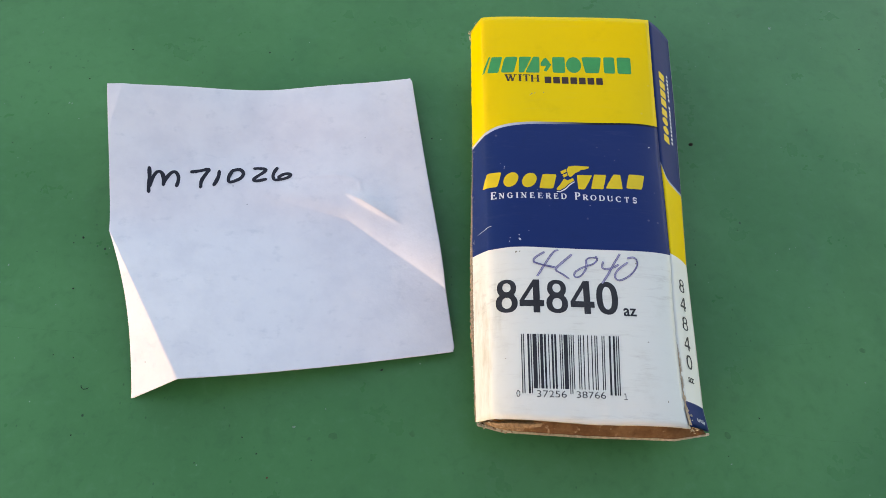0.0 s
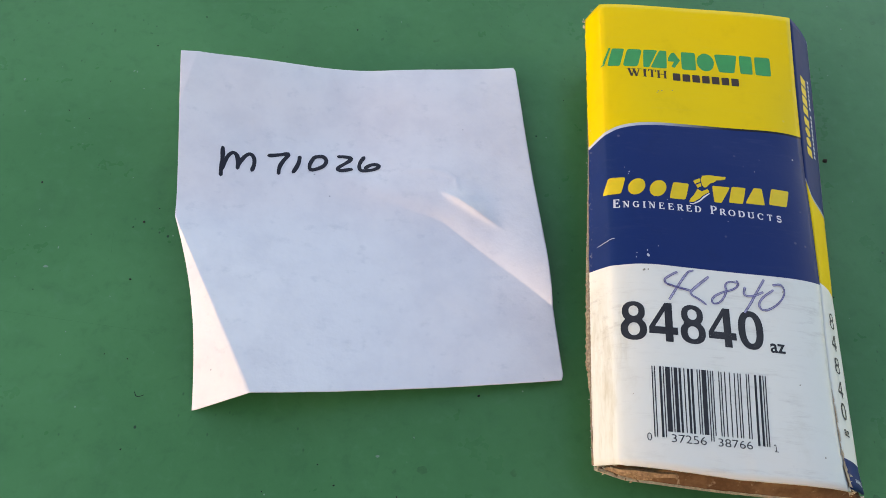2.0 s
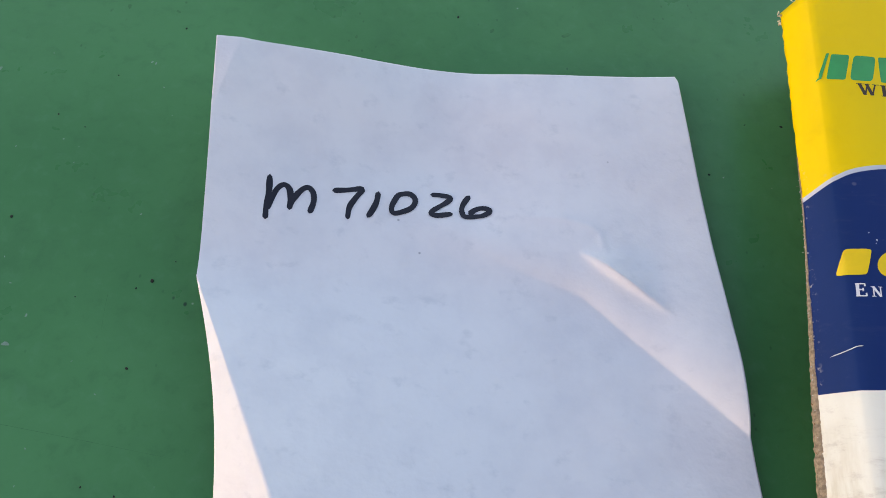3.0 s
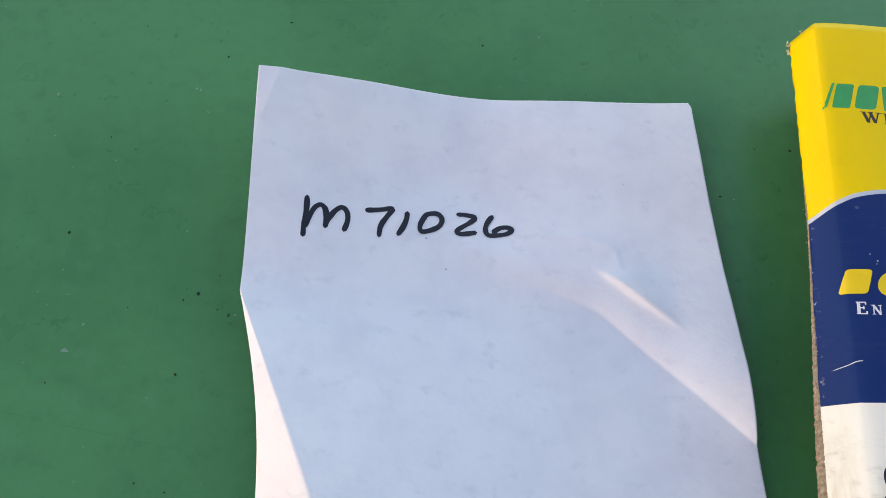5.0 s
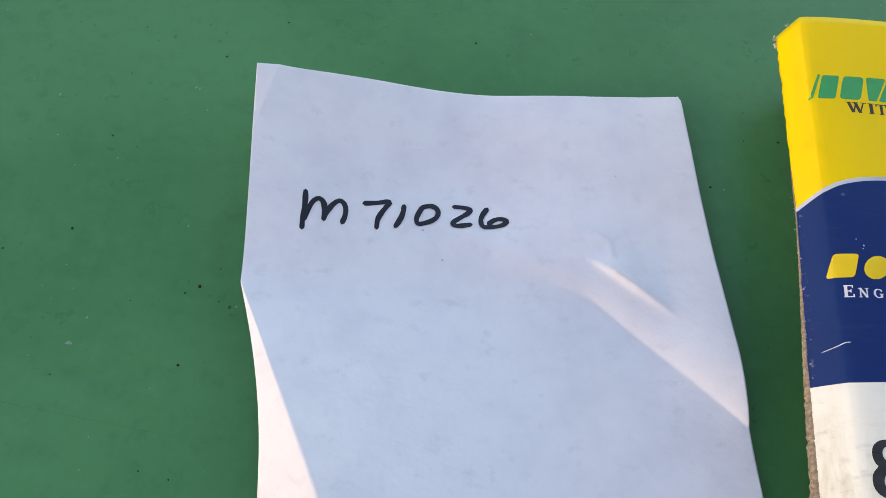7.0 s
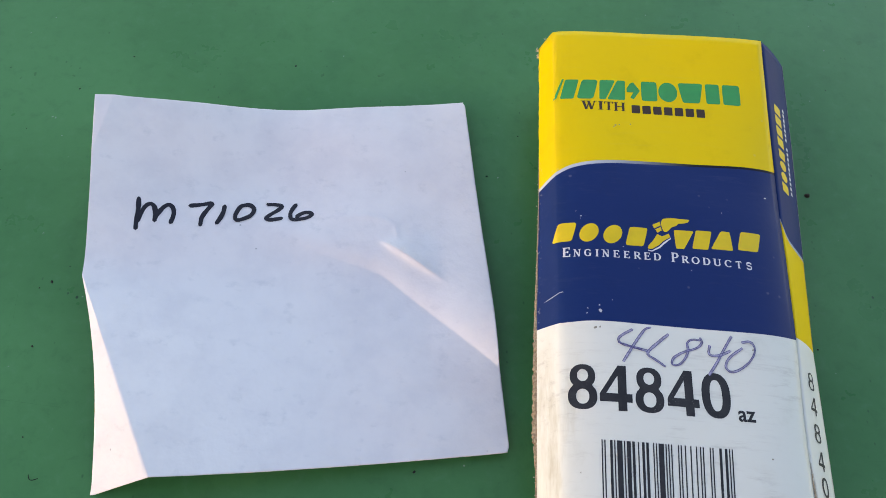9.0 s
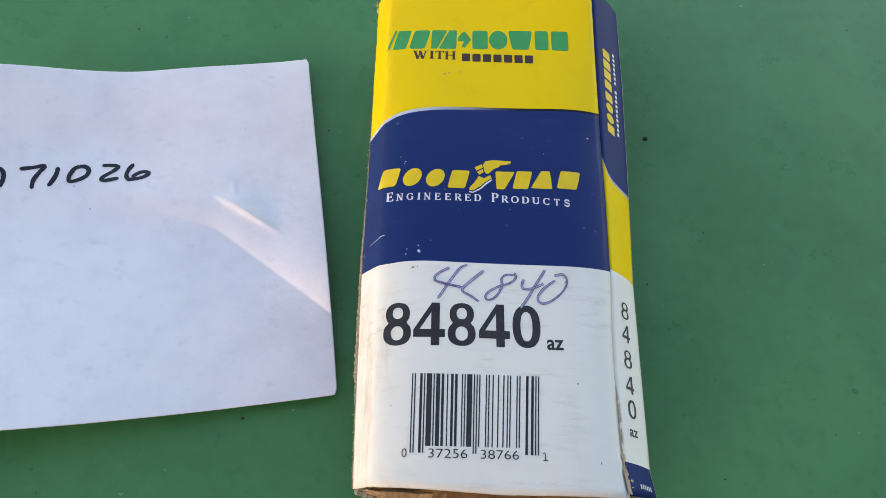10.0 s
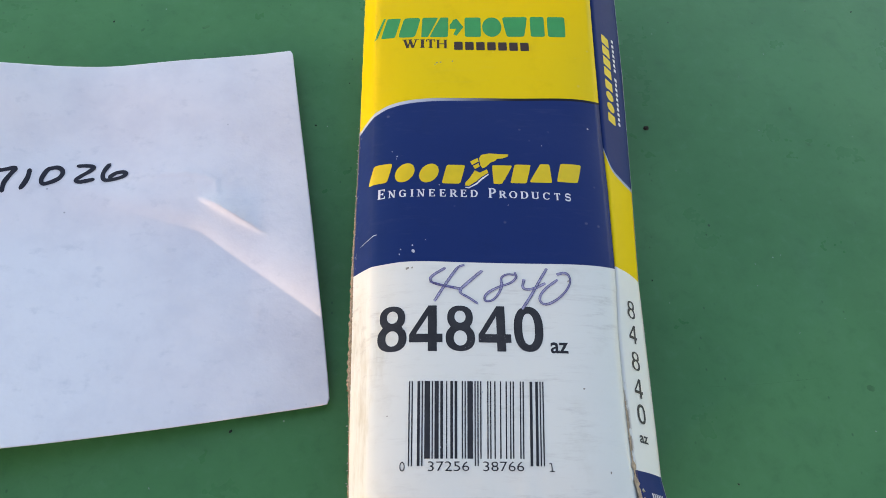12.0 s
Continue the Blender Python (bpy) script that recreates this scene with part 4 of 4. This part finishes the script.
def beyond_valley(x, y):
    """Distance above the bent valley line that crosses the note: gentle at first, then steep towards the free edge."""
    q = x + 0.0550
    bow = math.sqrt(q * q + 0.0015 ** 2)
    slope = -0.60 - 0.27 * q / math.sqrt(q * q + 0.02 ** 2)
    return (y - (0.0566 - 0.60 * q - 0.27 * (bow - 0.0015))) / math.sqrt(1 + slope * slope)


CURL = bent((-82, 73.0), (-69.5, 75.6), (-59.8, 75.8), (-53.9, 74.4), (-51.0, 72.4), (-50.4, 68.6))
TAIL = bent((-53.6, 67.3), (-45.5, 65.5), (-39.5, 64.2))


def soft_ramp(x, width):
    """Zero below 0, a straight rise above it, with a rounded bend."""
    return 0.5 * (x + math.sqrt(x * x + width * width)) if x > -6 * width else width * width / (-4 * x)


def sheet_z(x, y):
    p = Vector((x, y))
    right_up = 0.0023 * smoothstep(x, -0.046, -0.018) * smoothstep(y, 0.015, 0.045) * (1 - smoothstep(y, 0.060, 0.100))
    top_up = 0.0021 * smoothstep(y, 0.082, 0.112) * (1 - smoothstep(x, -0.075, -0.035)) * (0.1 + 1.2 * smoothstep(x, -0.144, -0.110))
    ramp = min(soft_ramp((-0.085 - x) / 0.055, 0.16), 1.12)
    lift = 0.0048 * smoothstep(y, -0.030, 0.075) + 0.0118 * soft_ramp((y - 0.058) / 0.050, 0.22)
    q = min(max((-0.020 - x) / 0.0885, 0), 1.35)
    low = (0.0030 + 0.0105 * q * q) * soft_ramp((0.052 - y) / 0.060, 0.14)
    z = 0.0010 + ramp ** 1.3 * lift + low + right_up + top_up
    z += 0.0019 * smoothstep(x, -0.080, -0.035) * smoothstep(y, 0.062, 0.105)
    d = beyond_valley(x, y)
    along = 0.72 * smoothstep(x, -0.088, -0.064) + 0.28 * smoothstep(x, -0.066, -0.044)
    soft = 0.0027 + 0.0045 * (1 - smoothstep(x, -0.068, -0.053))
    rise = 0.0019 * (1 - math.exp(-d / soft)) * along * (1 - 0.95 * smoothstep(d, 0.008, 0.034)) if d > 0 else 0.0
    rise -= 0.0008 * along * math.exp(-abs(d) / 0.010)
    d2, t2 = beside(p, Vector((-0.0566, 0.0679)), Vector((-0.0370, 0.0539)))
    pucker = 0.0021 * (math.exp(d2 / 0.0006) if d2 < 0 else math.exp(-d2 / 0.0028))
    pucker *= smoothstep(t2, -0.001, 0.0085) * (1 - smoothstep(t2, 0.012, 0.028))
    swell = 0.0009 * math.exp(-((x + 0.074) / 0.020) ** 2 - ((y - 0.0665 + 0.30 * (x + 0.074)) / 0.006) ** 2)
    d4, t4 = from_line(p, CURL)
    curl = 0.00024 * math.exp(-(d4 / 0.0010) ** 2) * smoothstep(t4, 0.002, 0.024) * (1 - smoothstep(t4, 0.032, 0.0436))
    d5, t5 = from_line(p, TAIL)
    curl += 0.00020 * math.exp(-(d5 / 0.0012) ** 2) * smoothstep(t5, 0.0, 0.005) * (1 - smoothstep(t5, 0.007, 0.0145))
    ripple = 0.00022 * noise.noise(Vector((x * 38, y * 30, 2))) + 0.00014 * noise.noise(Vector((x * 110, y * 95, 7)))
    d3, t3 = beside(p, Vector((-0.1415, 0.0860)), Vector((-0.1362, 0.1095)))
    corner = -0.22 * max(d3, 0.0) * smoothstep(t3, -0.004, 0.008)
    return max(z + rise + pucker + swell + curl + ripple + corner, 0.0003)


def note_z(x, y):
    """The sheet's height, with its loose corner bent down along the fold."""
    d, t = beside(Vector((x, y)), FOLD_A, FOLD_B)
    if d < 0 and t > -0.002:
        foot = FOLD_A + (FOLD_B - FOLD_A).normalized() * t
        return max(sheet_z(foot.x, foot.y) + d * 0.86, 0.0003)
    return sheet_z(x, y)


def note_point(a, b):
    """a: from the lifted edge across; b: from the near edge to the far one."""
    right = BR.lerp(TR, b)
    right.x += 0.0008 * math.sin(math.pi * b) * (1 - b)
    if b < 0.5:
        k = b / 0.5
        left = BL.lerp(FOLD_A, k)
        left.x += 0.0030 * math.sin(math.pi * k)
        fold = FOLD_B.lerp(FOLD_A, k) + Vector((0.0003 * k, 0))
    else:
        k = (b - 0.5) / 0.5
        left = FOLD_A.lerp(TL, k)
        fold = left + Vector((0.0003 + 0.0050 * k, 0.0006 * k))
    p = left.lerp(fold, a / 0.12) if a < 0.12 else fold.lerp(right, (a - 0.12) / 0.88)
    # round the two free corners a little
    cut = 0.0006 * smoothstep(a, 0.985, 1.0) * (smoothstep(b, 0.985, 1.0) + smoothstep(b, 0.015, 0.0) if b > 0.5 or b < 0.015 else 0)
    p.x -= cut
    return p


NA, NB = 300, 280
cols = [0.12 * i / 18 for i in range(19)] + [0.12 + 0.88 * i / (NA - 18) for i in range(1, NA - 17)]
rows = []
for j in range(NB + 1):
    row = []
    for a in cols:
        p = note_point(a, j / NB)
        row.append((p.x, p.y, note_z(p.x, p.y)))
    rows.append(row)
note = tagged(new("paper_note"), "curled white paper square with a part number in black marker", "paper")
leaf = smooth(part("paper_sheet", sheet(rows), PAPER, note))
thick(leaf, 0.00012, -1.0)

WRITING = (
    [(-126.5, 76.9), (-126.2, 73.6), (-126.4, 70.2), (-126.2, 67.3)],
    [(-126.0, 69.5), (-125.5, 71.8), (-124.6, 74.5), (-123.2, 75.8), (-121.9, 74.9), (-121.5, 73.0), (-121.4, 70.3)],
    [(-121.5, 70.6), (-120.7, 73.0), (-119.3, 75.3), (-117.9, 76.2), (-116.6, 74.8), (-116.4, 72.5), (-117.0, 70.2)],
    [(-112.3, 76.4), (-109.4, 77.0), (-105.9, 78.2), (-106.6, 76.8), (-107.5, 75.3), (-108.7, 72.9), (-108.7, 70.3)],
    [(-102.5, 77.5), (-102.6, 75.3), (-103.3, 73.2), (-104.2, 71.4)],
    [(-97.8, 78.0), (-95.3, 78.9), (-93.7, 77.4), (-94.3, 75.2), (-96.3, 73.8), (-98.8, 72.8), (-99.3, 74.3), (-98.7, 76.3), (-97.8, 78.1), (-96.4, 78.5)],
    [(-90.1, 79.3), (-88.0, 79.5), (-85.4, 79.2), (-86.7, 77.6), (-88.7, 76.0), (-90.4, 74.4), (-89.3, 73.7), (-87.5, 74.1), (-85.5, 74.7)],
    [(-81.6, 79.8), (-82.7, 78.0), (-83.2, 76.1), (-82.6, 74.2), (-80.6, 74.4), (-77.8, 75.0), (-76.2, 76.4), (-77.6, 77.1), (-79.5, 76.8), (-81.1, 75.4)],
)
bm = bmesh.new()
for n, line in enumerate(WRITING):
    ribbon(bm, [(x * MM, y * MM) for x, y in line], 0.00145, 0.00018 + 0.00001 * n, note_z, 0.9)
part("marker_writing", bm, MARKER, note, "hand-lettered black marker part number")

# ---- crumbs and marks on the table ----
crumb = bmesh.new()
blot(crumb, 0.0829, 0.0886, 0.0010, 0.0008, 0.0, 4.0, 0.4, 12, 0.0008)
tagged(part("dirt_crumb", crumb, DIRT), "dark brown crumb of dirt on the green table", "dirt")
SPECKS = (
    (-22.2, 93.1, .38), (-44.9, -0.4, .48), (-86.3, 136.6, .42), (-149.0, 53.0, .5), (-1.4, 109.8, .45), (-11.2, 109.3, .22), (-155.9, 123.8, .36), (-182.5, 65.8, .42),
    (-149.8, 33.3, .36), (-140.9, 138.4, .35), (-143.6, -17.4, .3), (-152.9, 9.6, .22), (-146.3, 8.3, .25), (-90.3, -20.8, .28), (-85.6, -26.3, .3), (-104.8, -28.1, .22), (-68.3, -29.2, .22),
    (83.0, -23.2, .3), (69.2, -35.3, .25), (170.9, 137.5, .4), (-169.0, 107.0, .22), (-180.0, 94.0, .28), (-173.0, 91.0, .2), (-164.0, 48.0, .2), (-152.0, 51.0, .26), (-177.0, 29.0, .22),
    (-145.0, 58.0, .2), (-180.0, 132.0, .2), (-197.0, 59.0, .25), (73.0, 35.0, .3), (93.0, 49.0, .22),
)
for k, (x, y, r) in enumerate(SPECKS):
    bm = bmesh.new()
    blot(bm, x * MM, y * MM, r * MM, r * 0.7 * MM, 0.0001, k + 0.3, k * 0.7, 9, 0.0002)
    tagged(part("grit_speck", bm, SOOT), "tiny black speck of grit on the table", "dirt", "grit specks on the table")
bm = bmesh.new()
blot(bm, -0.0820, -0.0339, 0.0004, 0.0003, 0.0, 6.0, 0.4, 9, 0.0002)
tagged(part("dirt_crumb", bm, plain("rust_brown_crumb", (0.15, 0.070, 0.034), 0.9, 0.25, 1200.0)), "tiny rust-brown crumb of dirt on the table", "dirt")
bm = bmesh.new()
ribbon(bm, [(-0.1426, -0.0012), (-0.1424, -0.0020), (-0.1419, -0.0027), (-0.1408, -0.0026), (-0.1400, -0.0022)], 0.00022, 0.0002, lambda x, y: 0.0, 0.4)
tagged(part("hair_fibre", bm, SOOT), "short bent black fibre lying on the table", "fibre")
FLECKS = (
    (-175.0, 36.6, .8), (-172.7, 43.0, .4), (-154.7, 27.5, .25), (-18.6, 92.6, .3), (132.2, 149.4, .8), (163.6, 159.5, .4), (131.7, 118.4, .28), (120.6, 86.5, .28), (104.9, 152.4, .4),
    (119.8, 108.7, .2), (112.4, 16.4, .25), (105.5, 38.6, .22), (104.2, 31.6, .25), (114.2, 41.1, .25), (124.9, -12.6, .3), (69.6, -37.9, .4), (-63.7, -12.9, .3), (-73.9, -18.3, .6),
    (-161.0, 111.7, .4), (-157.5, 104.6, .28), (-177.2, 147.5, .3), (-170.5, 155.1, .28),
    (-220.0, 134.0, .35), (-197.0, 106.0, .55), (-186.0, 112.0, .22), (-162.0, 112.0, .4), (-206.0, 82.0, .3), (-187.0, 84.0, .28), (-181.0, 56.0, .24), (-178.0, 50.0, .24), (-182.0, 47.0, .24), (-185.0, 50.0, .2),
    (-161.0, 34.0, .2), (-165.0, 16.0, .22), (-183.0, 33.0, .2), (-165.0, 9.0, .2), (-173.0, 81.0, .2), (-155.0, 69.0, .3), (87.0, 104.0, .28), (89.0, 72.0, .25), (133.0, 150.0, .3),
)
for k, (x, y, r) in enumerate(FLECKS):
    bm = bmesh.new()
    blot(bm, x * MM, y * MM, r * MM, r * 0.55 * MM, 0.00012, k + 9.1, k * 1.3, 10, 0.0, rag=0.6)
    tagged(part("paint_fleck", bm, PALE), "tiny pale fleck on the green paint", "fleck", "pale flecks on the table")
for k, (x, y, r, ring) in enumerate(((-61.2, -21.9, 2.1, .10), (-69.1, -22.4, 1.1, 0), (-35.5, -22.5, 1.5, .12), (-110.6, -37.4, 1.2, 0), (-57.0, 133.8, 2.0, 0), (-112.6, 126.4, .9, 0), (70.5, -28.4, 1.8, .12), (127.7, -0.8, 1.6, .12), (-77.0, 133.0, 1.2, 0), (-171.6, 129.5, 1.2, 0), (-159.0, 129.2, 1.0, 0), (119.5, 156.8, 2.2, 0), (134.0, 94.8, 1.4, 0), (135.8, 80.5, 1.3, 0))):
    bm = bmesh.new()
    blot(bm, x * MM, y * MM, 0.7 * r * MM, 0.7 * r * (0.8 if ring else 0.55) * MM, 0.00008, k + 21.7, k * 0.9, 26, 0.0, 0.0, 0.45)
    tagged(part("dried_drop_mark", bm, STAIN), "dull dried drop mark on the green paint", "stain", "drop marks on the table")
for k, line in enumerate(([(66, -25.8), (79, -27.7), (91, -29.6), (106, -32.3), (125, -33.8)], [(79, 2.7), (95, 2.3), (114, 3.0)], [(-157.5, 49.5), (-157.3, 45), (-156.8, 41)], [(-205, 25), (-185, 22), (-160, 19), (-137, 16)])):
    bm = bmesh.new()
    ribbon(bm, [(x * MM, y * MM) for x, y in line], 0.00009, 0.00003, lambda x, y: 0.0, 0.3)
    tagged(part("paint_scratch", bm, STAIN), "thin dull scratch across the green paint", "scratch", "scratches on the table")
